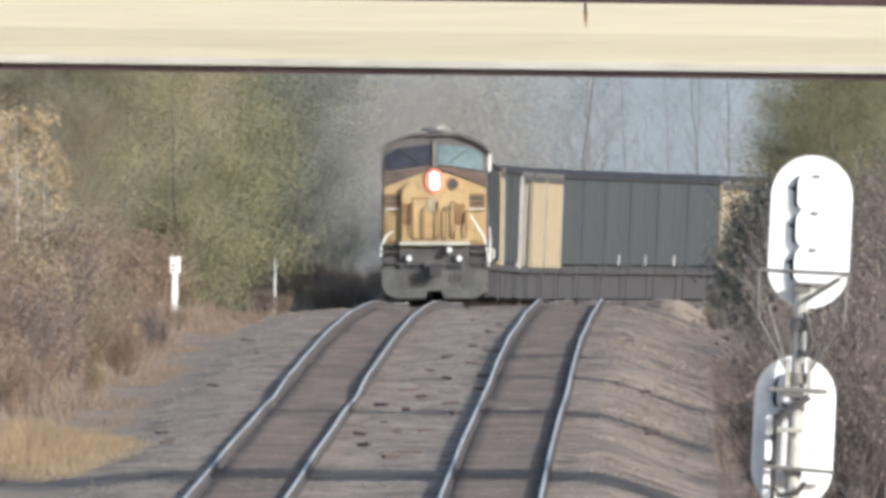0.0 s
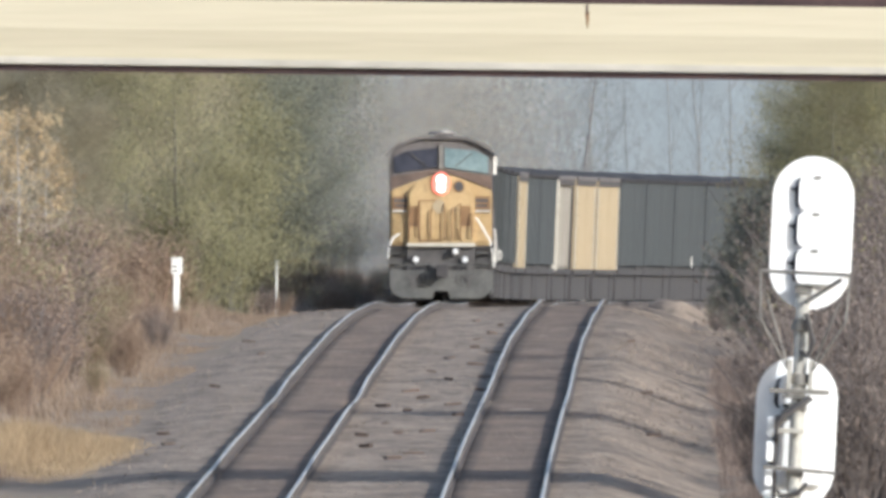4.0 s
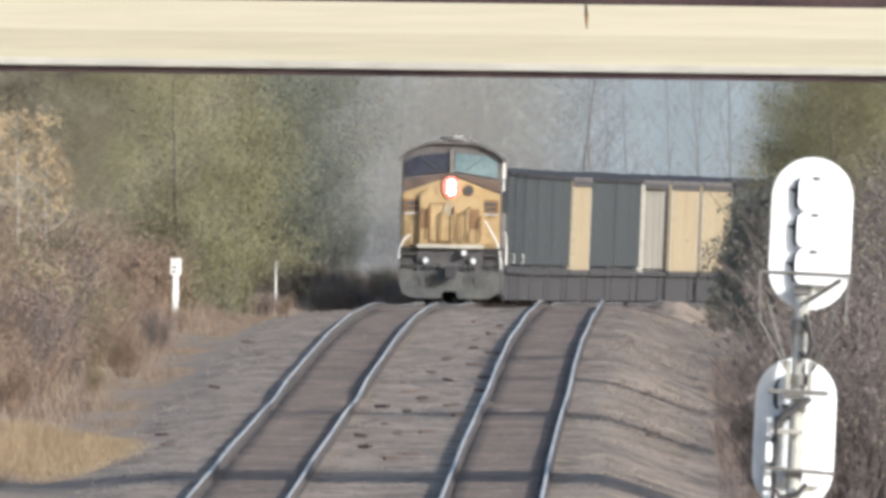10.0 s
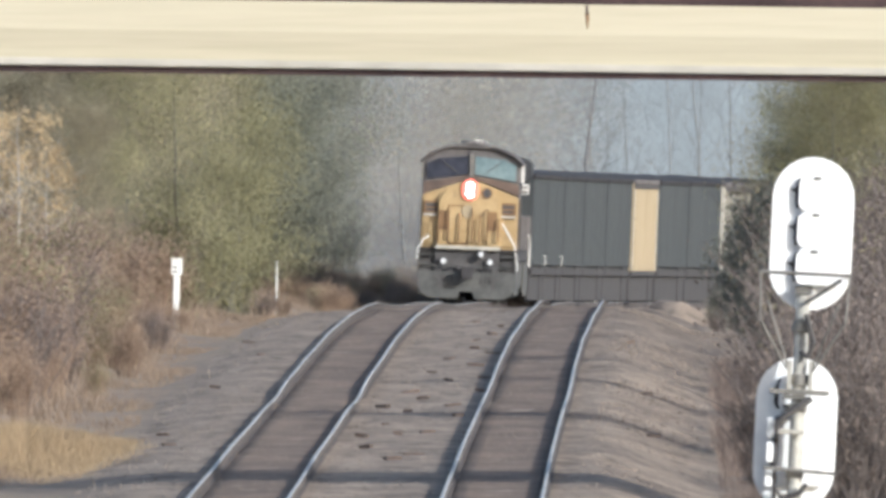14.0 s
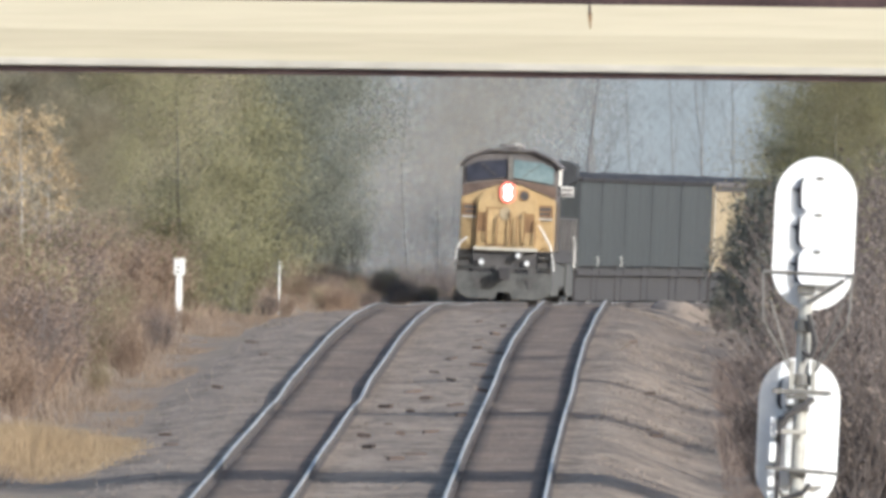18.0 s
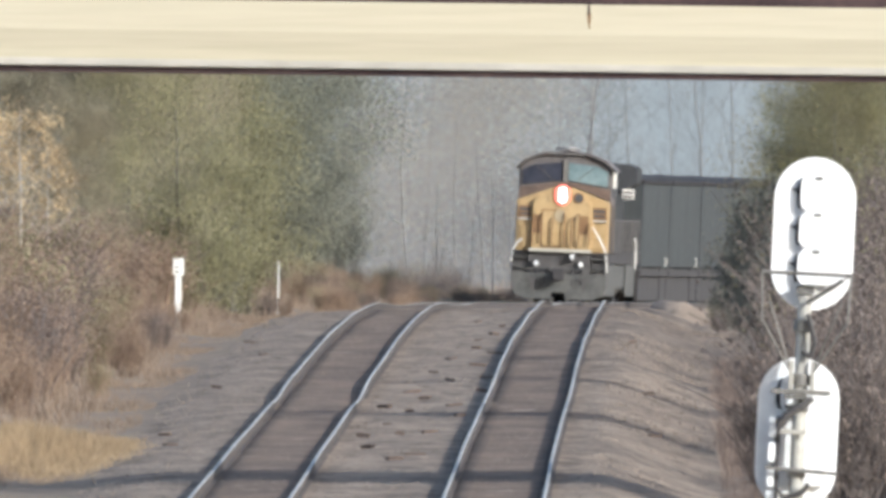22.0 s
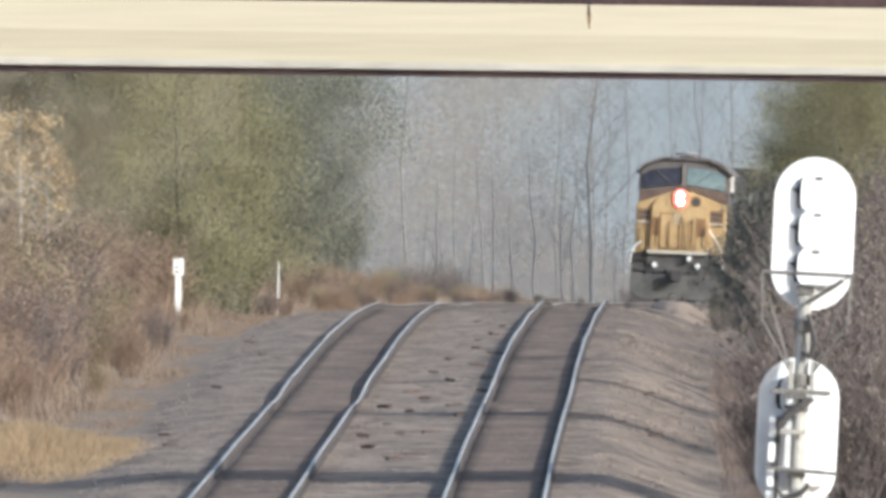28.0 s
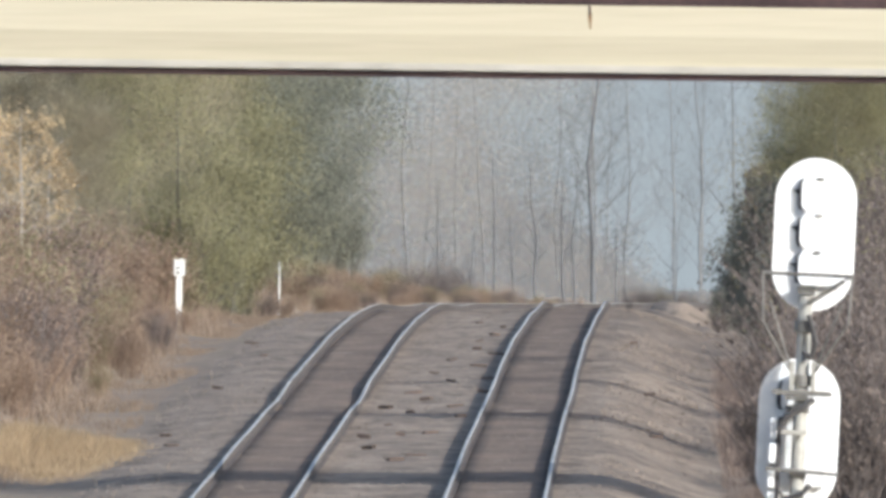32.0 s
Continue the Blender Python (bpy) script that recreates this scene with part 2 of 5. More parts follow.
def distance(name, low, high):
    """A far hillside that emits its own light, with haze put into its colours."""
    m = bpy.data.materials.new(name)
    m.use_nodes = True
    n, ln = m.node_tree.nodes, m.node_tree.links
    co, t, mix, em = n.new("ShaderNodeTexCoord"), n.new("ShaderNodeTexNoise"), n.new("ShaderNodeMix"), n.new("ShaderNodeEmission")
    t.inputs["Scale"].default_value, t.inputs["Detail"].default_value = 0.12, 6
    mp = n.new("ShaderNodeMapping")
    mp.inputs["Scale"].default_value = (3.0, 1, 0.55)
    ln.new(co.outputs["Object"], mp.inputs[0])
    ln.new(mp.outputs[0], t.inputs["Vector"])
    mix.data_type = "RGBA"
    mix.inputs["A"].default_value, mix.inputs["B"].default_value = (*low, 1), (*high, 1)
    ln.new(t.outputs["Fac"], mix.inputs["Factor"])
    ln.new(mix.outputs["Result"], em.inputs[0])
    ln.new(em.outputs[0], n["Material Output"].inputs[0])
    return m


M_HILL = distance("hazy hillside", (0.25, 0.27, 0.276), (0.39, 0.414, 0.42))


# ---- mesh building ----
class Shape:
    """Vertices and faces gathered piece by piece into one mesh."""

    def __init__(self):
        self.v, self.f = [], []

    def add(self, verts, faces):
        k = len(self.v)
        self.v += [tuple(p) for p in verts]
        self.f += [tuple(i + k for i in q) for q in faces]
        return self

    def box(self, x0, x1, y0, y1, z0, z1):
        v = [(x, y, z) for x in (x0, x1) for y in (y0, y1) for z in (z0, z1)]
        return self.add(v, [(0, 1, 3, 2), (4, 6, 7, 5), (0, 4, 5, 1), (2, 3, 7, 6), (0, 2, 6, 4), (1, 5, 7, 3)])

    def tube(self, p, q, r0, r1=None, n=8, caps=True):
        p, q = Vector(p), Vector(q)
        r1 = r0 if r1 is None else r1
        d = (q - p).normalized()
        u = d.orthogonal().normalized()
        w = d.cross(u)
        ring = [u * math.cos(2 * math.pi * i / n) + w * math.sin(2 * math.pi * i / n) for i in range(n)]
        v = [p + a * r0 for a in ring] + [q + a * r1 for a in ring]
        f = [(i, (i + 1) % n, n + (i + 1) % n, n + i) for i in range(n)]
        if caps:
            f += [tuple(range(n))[::-1], tuple(range(n, 2 * n))]
        return self.add(v, f)

    def path(self, points, r, n=6):
        for a, b in zip(points, points[1:]):
            self.tube(a, b, r, r, n)
        return self

    def prism_y(self, poly, y0, y1):
        """A polygon of (x, z) corners drawn out along y."""
        n = len(poly)
        v = [(x, y0, z) for x, z in poly] + [(x, y1, z) for x, z in poly]
        return self.add(v, [tuple(range(n)), tuple(range(2 * n - 1, n - 1, -1))] + [(i, n + i, n + (i + 1) % n, (i + 1) % n) for i in range(n)])

    def prism_x(self, poly, x0, x1):
        """A polygon of (y, z) corners drawn out along x."""
        n = len(poly)
        v = [(x0, y, z) for y, z in poly] + [(x1, y, z) for y, z in poly]
        return self.add(v, [tuple(range(n))[::-1], tuple(range(n, 2 * n))] + [(i, (i + 1) % n, n + (i + 1) % n, n + i) for i in range(n)])

    def leaf(self, c, size, rnd):
        """One small pointed leaf at c, turned at random."""
        a = Vector((rnd.gauss(0, 1), rnd.gauss(0, 1), rnd.gauss(0, 1))).normalized()
        b = a.orthogonal().normalized()
        c = Vector(c)
        s = size * rnd.uniform(0.6, 1.4)
        k = len(self.v)
        self.v += [tuple(c - a * s), tuple(c + b * s * 0.9), tuple(c + a * s)]
        self.f.append((k, k + 1, k + 2))
        return self

    def mesh(self, name, material, bevel=0.0, smooth=False):
        me = bpy.data.meshes.new(name)
        me.from_pydata(self.v, [], self.f)
        if bevel or smooth:
            bm = bmesh.new()
            bm.from_mesh(me)
            bmesh.ops.recalc_face_normals(bm, faces=bm.faces)
            if bevel:
                bmesh.ops.bevel(bm, geom=bm.edges[:], offset=bevel, segments=2, affect="EDGES", clamp_overlap=True)
            if smooth:
                for fc in bm.faces:
                    fc.smooth = True
            bm.to_mesh(me)
            bm.free()
        me.materials.append(material)
        return me


def part(name, shape, material, parent, label="", bevel=0.0, smooth=False):
    ob = new(name, shape.mesh(name, material, bevel, smooth))
    ob.parent = parent
    return tagged(ob, label)


def thing(name, label, category, group="", kind="", m=None):
    ob = new(name)
    ob.empty_display_size = 0.2
    if m is not None:
        ob.matrix_world = m
    return tagged(ob, label, category, group, kind)


def solo(name, shape, material, label, category="", kind="", group="", smooth=False, bevel=0.0):
    return tagged(new(name, shape.mesh(name, material, bevel, smooth)), label, category, group, kind)


# ---- the line of the railway ----
LINE_Y = (389.7, 649.5, 987.2, 1081.4, 1149.6, 1221.0, 1282.7, 1363.9, 1477.6, 1597.7, 1721.1, 1826, 1866, 1906, 1946, 1986, 2026, 2066, 2106, 2146, 2186, 2226, 2266, 2306, 2346, 2384)
LINE_X = (-5.1, -4.2, -3.08, -2.79, -2.55, -2.26, -2.05, -1.74, -1.35, -0.93, -0.55, -0.31, -0.19, -0.06, 0.09, 0.36, 0.99, 2.21, 4.01, 6.36, 9.32, 12.98, 17.4, 22.67, 28.75, 35.3)
TOP_Y = (0.0, 649.5, 987.2, 1081.4, 1149.6, 1221.0, 1282.7, 1363.9, 1477.6, 1597.7, 1721.1, 1867.3, 1948.4, 2013.4, 2078.3, 2162.8, 2338.1, 2597.9, 3250, 5200)
TOP_Z = (-0.1, -0.05, 0.0, 0.05, 0.1, 0.21, 0.28, 0.38, 0.31, 0.01, -0.62, -1.30, -1.64, -1.95, -2.27, -2.69, -3.75, -5.4, -9.4, -24.0)


def spline(xs, ys, at):
    """A smooth curve through knots."""
    xs, ys, at = np.array(xs, float), np.array(ys, float), np.asarray(at, float)
    m = np.gradient(ys, xs)
    i = np.clip(np.searchsorted(xs, at) - 1, 0, len(xs) - 2)
    h = xs[i + 1] - xs[i]
    t = np.clip((at - xs[i]) / h, 0, 1)
    return (2 * t**3 - 3 * t**2 + 1) * ys[i] + (t**3 - 2 * t**2 + t) * h * m[i] + (3 * t**2 - 2 * t**3) * ys[i + 1] + (t**3 - t**2) * h * m[i + 1]


GRID_Y = np.arange(390, 2384, 1.0)
LEFT_X = spline(LINE_Y, LINE_X, GRID_Y)
TOP = spline(TOP_Y, TOP_Z, GRID_Y)
# settled joints in the rails: shallow dips in the near half of the line
TOP = TOP - 0.05 * np.exp(-(((GRID_Y - 1205) / 16) ** 2)) + 0.03 * np.exp(-(((GRID_Y - 1247) / 20) ** 2))
SLOPE = np.gradient(LEFT_X, GRID_Y)
ALONG = np.concatenate(([0], np.cumsum(np.hypot(np.diff(LEFT_X), np.diff(GRID_Y)))))
ALONG = ALONG - np.interp(1866.5, GRID_Y, ALONG)
SPACING = np.interp(GRID_Y, (987, 1364, 1494, 1690), (3.81, 3.87, 4.0, 4.1))


def left_x(y):
    return float(np.interp(y, GRID_Y, LEFT_X))


def top_z(y):
    return float(np.interp(y, TOP_Y, TOP_Z))


def beside(y, off):
    """The point beside the left-hand track, off metres to its right, at rail height."""
    k = np.interp(y, GRID_Y, SLOPE)
    n = math.hypot(1, k)
    return left_x(y) + off / n, y - off * k / n


def on_line(s):
    """Place of the left-hand track s metres along it."""
    y = float(np.interp(s, ALONG, GRID_Y))
    return Vector((left_x(y), y, float(np.interp(y, GRID_Y, TOP))))


def second_rise(y):
    """The second track lies a little higher over the crest."""
    return 0.07 * min(1, max(0, (y - 1400) / 180)) * (1 - min(1, max(0, (y - 1635) / 70)))


def ground_z(x, y):
    """The lie of the land: ballast shoulder, ditches and banks beside the line."""
    yy = min(max(y, 390), 2240)
    u = x - left_x(yy) - 1.95
    z = top_z(y) - 0.20 + second_rise(y) * min(1, max(0, u))
    if u > 3.1:
        f = min(1, (u - 3.1) / 2.5)
        z -= 0.64 * f * f * (3 - 2 * f) + 0.12 * min(1, max(0, u - 6.4) / 1.5)
        z += 0.12 * max(0, u - 8.5) if u < 25 else 1.98
    elif u < -3.6:
        f = min(1, max(0, (y - 1650) / 150))
        g = 1 - min(1, max(0, (y - 2080) / 160))
        z -= 0.2 * min(1, (-u - 3.6) / 2.4) - f * g * 0.12 * min(max(0, -u - 5.6), 6)
        z += g * (0.2 * max(0, -u - 6.0) if u > -20 else 2.8)
    return z


# ---- ground, ballast and tracks ----
def build_ground():
    ys = [-600, -200, 0, 300, 500, 700, 850] + [940 + 10 * i for i in range(150)] + [2450, 2520, 2600, 2750, 2900, 3300, 4000, 6000]
    us = [-2500, -900, -300, -120, -60, -35, -25] + [-20 + 0.8 * i for i in range(51)] + [22, 26, 35, 60, 120, 300, 900, 2500]
    sh = Shape()
    for y in ys:
        for u in us:
            x = u + left_x(min(max(y, 390), 2240)) + 1.95
            bump = 0.12 * noise.noise((x * 0.5, y * 0.05, 0)) if abs(u) > 5.2 else 0.0
            sh.v.append((x, y, ground_z(x, y) - 0.03 + bump))
    n = len(us)
    sh.f = [(j * n + i, j * n + i + 1, (j + 1) * n + i + 1, (j + 1) * n + i) for j in range(len(ys) - 1) for i in range(n - 1)]
    solo("ground", sh, M_SOIL, "dry brown soil with dead grass and leaf litter", kind="structure", smooth=True)
    # the ballast bank, rough with stones
    sh = Shape()
    ys = [640 + 2.6 * i for i in range(640)]
    us = [-6.0, -5.4, -4.9, -4.4, -3.9] + [-3.5 + 0.25 * i for i in range(28)] + [3.5, 3.9, 4.3, 4.7, 5.1, 5.5, 5.9, 6.3]
    for y in ys:
        cx = left_x(min(y, 2240)) + 1.95
        for u in us:
            x = cx + u
            e = 0.045 * noise.noise((x * 1.7, y * 0.33, 3)) + 0.03 * noise.noise((x * 0.5, y * 0.07, 7))
            if u > 3.0:
                e += min(1, u - 3.0) * (0.09 * noise.noise((x * 0.12, y * 0.03, 5)) + 0.05 * noise.noise((x * 0.2, y * 0.1, 8)))
            if u < -4.2:
                e -= 0.09 * min(1, (-u - 4.2) / 1.0)
            if u in (us[0], us[-1]) or u < -3.4 and y > 1690:
                e = -0.25
            sh.v.append((x, y, ground_z(x, y) + 0.022 + e))
    n = len(us)
    sh.f = [(j * n + i, j * n + i + 1, (j + 1) * n + i + 1, (j + 1) * n + i) for j in range(len(ys) - 1) for i in range(n - 1)]
    solo("ballast", sh, M_BALLAST, "pinkish grey crushed stone ballast beneath the two tracks", kind="structure", smooth=True)


RAIL_SIDE = ((-0.07, -0.17), (0.07, -0.17), (0.07, -0.155), (0.012, -0.14), (0.012, -0.045), (0.034, -0.035), (0.034, -0.008), (-0.034, -0.008), (-0.034, -0.035), (-0.012, -0.045), (-0.012, -0.14), (-0.07, -0.155))
RAIL_HEAD = ((-0.031, -0.016), (0.031, -0.016), (0.03, -0.007), (0.02, 0.002), (-0.02, 0.002), (-0.03, -0.007))


def build_track(which, label):
    track = thing("railway_track", label, "railway track", "the two tracks", "structure")
    off = (lambda y: 0.0) if which == 0 else (lambda y: float(np.interp(y, GRID_Y, SPACING)))
    for side in (-0.7525, 0.7525):
        for name, prof, mat, lab in (("rail", RAIL_SIDE, M_RAIL, "rust brown steel rail"), ("rail_head", RAIL_HEAD, M_HEAD, "bright polished running surface")):
            sh = Shape()
            ys = np.arange(640, 2330, 5.0)
            n = len(prof)
            for y in ys:
                dip = float(np.interp(y, GRID_Y, TOP)) if which == 0 else top_z(y) + second_rise(y)
                dip += 0.007 * math.sin(y * 0.065 + side) * (1 if y < 1550 else 0)
                for px, pz in prof:
                    x, yy = beside(y, off(y) + side + px)
                    sh.v.append((x, yy, dip + pz))
            for j in range(len(ys) - 1):
                sh.f += [(j * n + i, j * n + (i + 1) % n, (j + 1) * n + (i + 1) % n, (j + 1) * n + i) for i in range(n)]
            part(name, sh, mat, track, lab)
    # the oily brown strip between the rails
    sh = Shape()
    ys = np.arange(640, 2325, 3.0)
    ws = (-0.72, -0.65, -0.4, -0.15, 0.15, 0.4, 0.65, 0.72)
    for y in ys:
        for w in ws:
            x, yy = beside(y, off(y) + w)
            sh.v.append((x, yy, top_z(y) + which * second_rise(y) - 0.152 + 0.014 * noise.noise((x * 2, yy * 0.3, 1)) - (0.1 if abs(w) > 0.7 else 0)))
    n = len(ws)
    sh.f = [(j * n + i, j * n + i + 1, (j + 1) * n + i + 1, (j + 1) * n + i) for j in range(len(ys) - 1) for i in range(n - 1)]
    part("track_bed", sh, M_BED, track, "rust stained ballast between the rails", smooth=True)
    # sleepers: the nearest singly, the rest as one
    one = Shape().box(-1.28, 1.28, -0.11, 0.11, -0.2, 0.0).mesh("sleeper", M_SLEEPER, 0.015)
    rest = Shape()
    rnd = random.Random(5 + which)
    for i in range(1500):
        y = 975 + 0.55 * i
        x, yy = beside(y, off(y))
        z = top_z(y) + which * second_rise(y) - 0.215 + rnd.uniform(-0.015, 0.01)
        a = -math.atan(float(np.interp(y, GRID_Y, SLOPE)))
        if i < 140:
            ob = new("sleeper", one)
            ob.parent = track
            ob.matrix_world = Matrix.Translation((x + rnd.uniform(-0.04, 0.04), yy, z)) @ Matrix.Rotation(a + rnd.uniform(-0.02, 0.02), 4, "Z")
        else:
            rest.box(x - 1.28, x + 1.28, yy - 0.11, yy + 0.11, z - 0.2, z)
    tagged(part("far_sleepers", rest, M_SLEEPER, track, "dark timber sleepers running on into the distance"), kind="stuff")
    return track


build_ground()
build_track(0, "main railway track with bright rails on dark brown ballast")
build_track(1, "second railway track with bright rails on brown ballast")


# ---- overbridge across the line ----
def build_bridge():
    y0, zb, zt = 650.0, 6.835, 7.50
    lean = -0.0127
    br = thing("road_overbridge", "cream painted concrete bridge beam spanning both tracks", "bridge", kind="structure")
    top = lambda x: zt + lean * x
    bot = lambda x: zb + lean * x
    a, b = -13.0, 14.0

    def bar(x0, x1, ya, yb, d0, d1, base):
        """A beam that follows the fall of the bridge; d0 and d1 above its lower edge."""
        sh = Shape()
        v = [(x, y, base(x) + d) for x in (x0, x1) for y in (ya, yb) for d in (d0, d1)]
        return sh.add(v, [(0, 1, 3, 2), (4, 6, 7, 5), (0, 4, 5, 1), (2, 3, 7, 6), (0, 2, 6, 4), (1, 5, 7, 3)])

    face = ((0.45, 0.0), (0.45, 0.665), (0.0, 0.665), (0.0, 0.36), (0.012, 0.28), (0.035, 0.16), (0.05, 0.07), (0.05, 0.0))
    n = len(face)
    beam = Shape().add([(x, y0 + dy, bot(x) + dz) for x in (a, b) for dy, dz in face], [tuple(range(n)), tuple(range(2 * n - 1, n - 1, -1))] + [(i, n + i, n + (i + 1) % n, (i + 1) % n) for i in range(n)])
    part("fascia_beam", beam, M_CONCRETE, br)
    part("lower_lip", bar(a, b, y0 - 0.04, y0 + 0.2, 0.0, 0.075, bot), M_LIP, br, "greyish lip along the lower edge", bevel=0.01)
    # Dark brown strip imitates the shadow along the beam's underside.
    part("drip_flange", bar(a, b, y0 + 0.02, y0 + 0.5, -0.066, -0.003, bot), M_STEELSHADE, br, "dark strip for the shaded underside of the beam")
    part("deck", bar(a, b, y0 + 0.45, y0 + 9, 0.35, 0.6, bot), M_CONCRETE, br)
    part("guard_rail", bar(a, b, y0 + 0.5, y0 + 0.62, 0.605, 0.95, bot), M_STEELSHADE, br, "dark brown steel guard rail")
    part("far_beam", bar(a, b, y0 + 9.0, y0 + 9.45, 0.0, 0.665, bot), M_CONCRETE, br)
    for x in (a - 1.0, b):
        part("abutment", Shape().box(x, x + 1.0, y0 - 0.3, y0 + 9.7, -2.0, bot(x) + 0.5), M_CONCRETE, br)
    # rust streak below a joint
    xs = 1.42
    part("joint", Shape().box(xs - 0.012, xs + 0.012, y0 - 0.004, y0 + 0.1, top(xs) - 0.10, top(xs) - 0.006), M_STEELSHADE, br, "dark joint with a rust streak")
    part("rust_streak", Shape().add([(xs - 0.02, y0 - 0.003, top(xs) - 0.08), (xs + 0.025, y0 - 0.003, top(xs) - 0.08), (xs + 0.012, y0 - 0.003, top(xs) - 0.24), (xs + 0.002, y0 - 0.003, top(xs) - 0.24)], [(0, 1, 2, 3)]), M_YELLOW_DARK, br, "thin rust streak")


build_bridge()


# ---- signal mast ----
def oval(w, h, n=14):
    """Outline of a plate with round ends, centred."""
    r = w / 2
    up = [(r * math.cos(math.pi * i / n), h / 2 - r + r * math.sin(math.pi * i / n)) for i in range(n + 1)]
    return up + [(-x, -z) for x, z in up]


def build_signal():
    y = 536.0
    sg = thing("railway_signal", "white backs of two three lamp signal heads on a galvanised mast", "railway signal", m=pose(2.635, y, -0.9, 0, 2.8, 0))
    part("foundation", Shape().box(-0.5, 0.5, -0.5, 0.5, -0.4, 0.18), M_CONCRETE, sg, bevel=0.03)
    part("mast", Shape().tube((0, 0, 0.1), (0, 0, 6.05), 0.062, 0.056, 16), M_MAST, sg, smooth=True)
    for z in (5.32, 5.76):
        part("mast_collar", Shape().tube((0, 0, z), (0, 0, z + 0.09), 0.085, 0.082, 16), M_GRATE, sg)
    for k, (cx, cz) in enumerate(((0.045, 6.555), (-0.01, 4.92))):
        dy = 0.105 * k
        head = part("signal_head", Shape().prism_y([(cx + a, cz + b) for a, b in oval(0.665, 1.25)], 0.12 + dy, 0.14 + dy), M_ALU, sg, "white oval background plate")
        for i in (-1, 0, 1):
            zc = cz + i * 0.30 + 0.03
            x0 = cx - (0.125 if k == 0 else 0.15)
            lobe = [(x0 + 0.035, zc - 0.149), (x0, zc - 0.10), (x0, zc + 0.09), (x0 + 0.045, zc + 0.149), (cx + 0.235, zc + 0.149), (cx + 0.235, zc - 0.149)]
            part("lamp_housing", Shape().prism_y(lobe, 0.05 + dy, 0.12 + dy), M_ALU, head, "white painted lamp case", bevel=0.008)
            # Dark lobe stands for the shadow each lamp case casts on the plate.
            g = 0.024 if k == 0 else 0.036
            shadow_lobe = [(x0 - g * 0.5, zc - 0.125), (x0 - g, zc - 0.08), (x0 - g, zc + 0.04), (x0 - g * 0.4, zc + 0.10), (x0 + 0.02, zc + 0.12), (x0 + 0.02, zc - 0.13)]
            part("case_seal", Shape().prism_y(shadow_lobe, 0.1 + dy, 0.118 + dy), M_UNDER, head, "dark lobe for the shadow of the lamp case")
            part("latch", Shape().box(cx + 0.0, cx + 0.055, 0.038 + dy, 0.048 + dy, zc + 0.112, zc + 0.135), M_GRATE, head, "small grey latch")
            part("hood", Shape().tube((cx, 0.14 + dy, zc), (cx, 0.42 + dy, zc - 0.02), 0.13, 0.13, 16, False), M_BLACK, head, "black lamp hood")
            part("lens", Shape().tube((cx, 0.14 + dy, zc), (cx, 0.16 + dy, zc), 0.105, 0.1, 16), M_GLASS, head, "unlit dark lens")
            part("hinge", Shape().prism_y([(x0 - 0.068, zc + 0.028), (x0 - 0.012, zc - 0.012), (x0 - 0.012, zc + 0.034)], 0.1 + dy, 0.117 + dy), M_UNDER, head, "dark pointed hinge")
        for zc in (cz - 0.46,) if k == 0 else (cz - 0.32, cz + 0.22):
            part("bracket", Shape().box(-0.07, 0.07, -0.06, 0.12 + dy, zc - 0.03, zc + 0.03), M_GRATE, sg)
    # hand rail hoop and work platform below the upper head
    part("platform_rail", Shape().path([(-0.36, -0.2, 6.23), (0.37, -0.2, 6.23), (0.37, 0.1, 6.23)], 0.016), M_GRATE, sg, "grey platform hand rail")
    for x in (-0.36, 0.37):
        part("rail_post", Shape().path([(x, -0.2, 6.23), (x * 0.95, -0.2, 5.84), (x * 0.28, -0.1, 5.44)], 0.010), M_GRATE, sg)
        part("brace", Shape().path([(x * 0.8, -0.1, 6.0), (x * 0.15, -0.05, 5.34)], 0.010), M_GRATE, sg)
    part("platform", Shape().box(-0.24, 0.25, -0.11, -0.07, 5.245, 5.285).box(-0.13, 0.06, -0.1, -0.055, 5.205, 5.24), M_GRATE, sg, "grey steel step bar", bevel=0.006)
    part("bracket", Shape().box(-0.12, -0.03, 0.02, 0.16, 5.13, 5.16).box(-0.13, -0.05, 0.02, 0.16, 5.08, 5.1), M_GRATE, sg)
    part("arm", Shape().path([(0.02, -0.1, 5.99), (0.30, -0.2, 6.19)], 0.017), M_GRATE, sg, "grey angle brace")
    # short clamps beside the mast at the lower head
    for x in (-0.085, 0.09):
        part("clamp", Shape().box(x - 0.018, x + 0.018, -0.1, -0.05, 5.285, 5.52), M_MAST, sg, bevel=0.004)
    for z in (4.17, 4.42, 4.94):
        part("cross_bar", Shape().box(-0.15, 0.06, -0.13, -0.09, z - 0.018, z + 0.018), M_MAST, sg, bevel=0.004)
    part("lower_rail", Shape().path([(-0.26, -0.11, 4.64), (0.33, -0.11, 4.615)], 0.016), M_GRATE, sg, "grey guard bar")
    for k in range(4):
        z = 4.965 - 0.2 * k
        part("case_door", Shape().box(-0.245, -0.185, -0.05, 0.02, z - 0.082, z + 0.082), M_ALU, sg, "white case door standing open", bevel=0.008)
    # Dark strip put where shade fills the gap beside the cases.
    part("door_shaft", Shape().box(-0.18, -0.145, -0.02, 0.08, 4.22, 5.06), M_UNDER, sg, "dark strip for the shaded gap by the doors")
    part("cable", Shape().path([(0.1, -0.12, 5.22), (0.02, -0.13, 5.15), (-0.12, -0.12, 5.06), (-0.16, -0.1, 4.98)], 0.03), M_BLACK, sg, "black cable drooping to the cases")
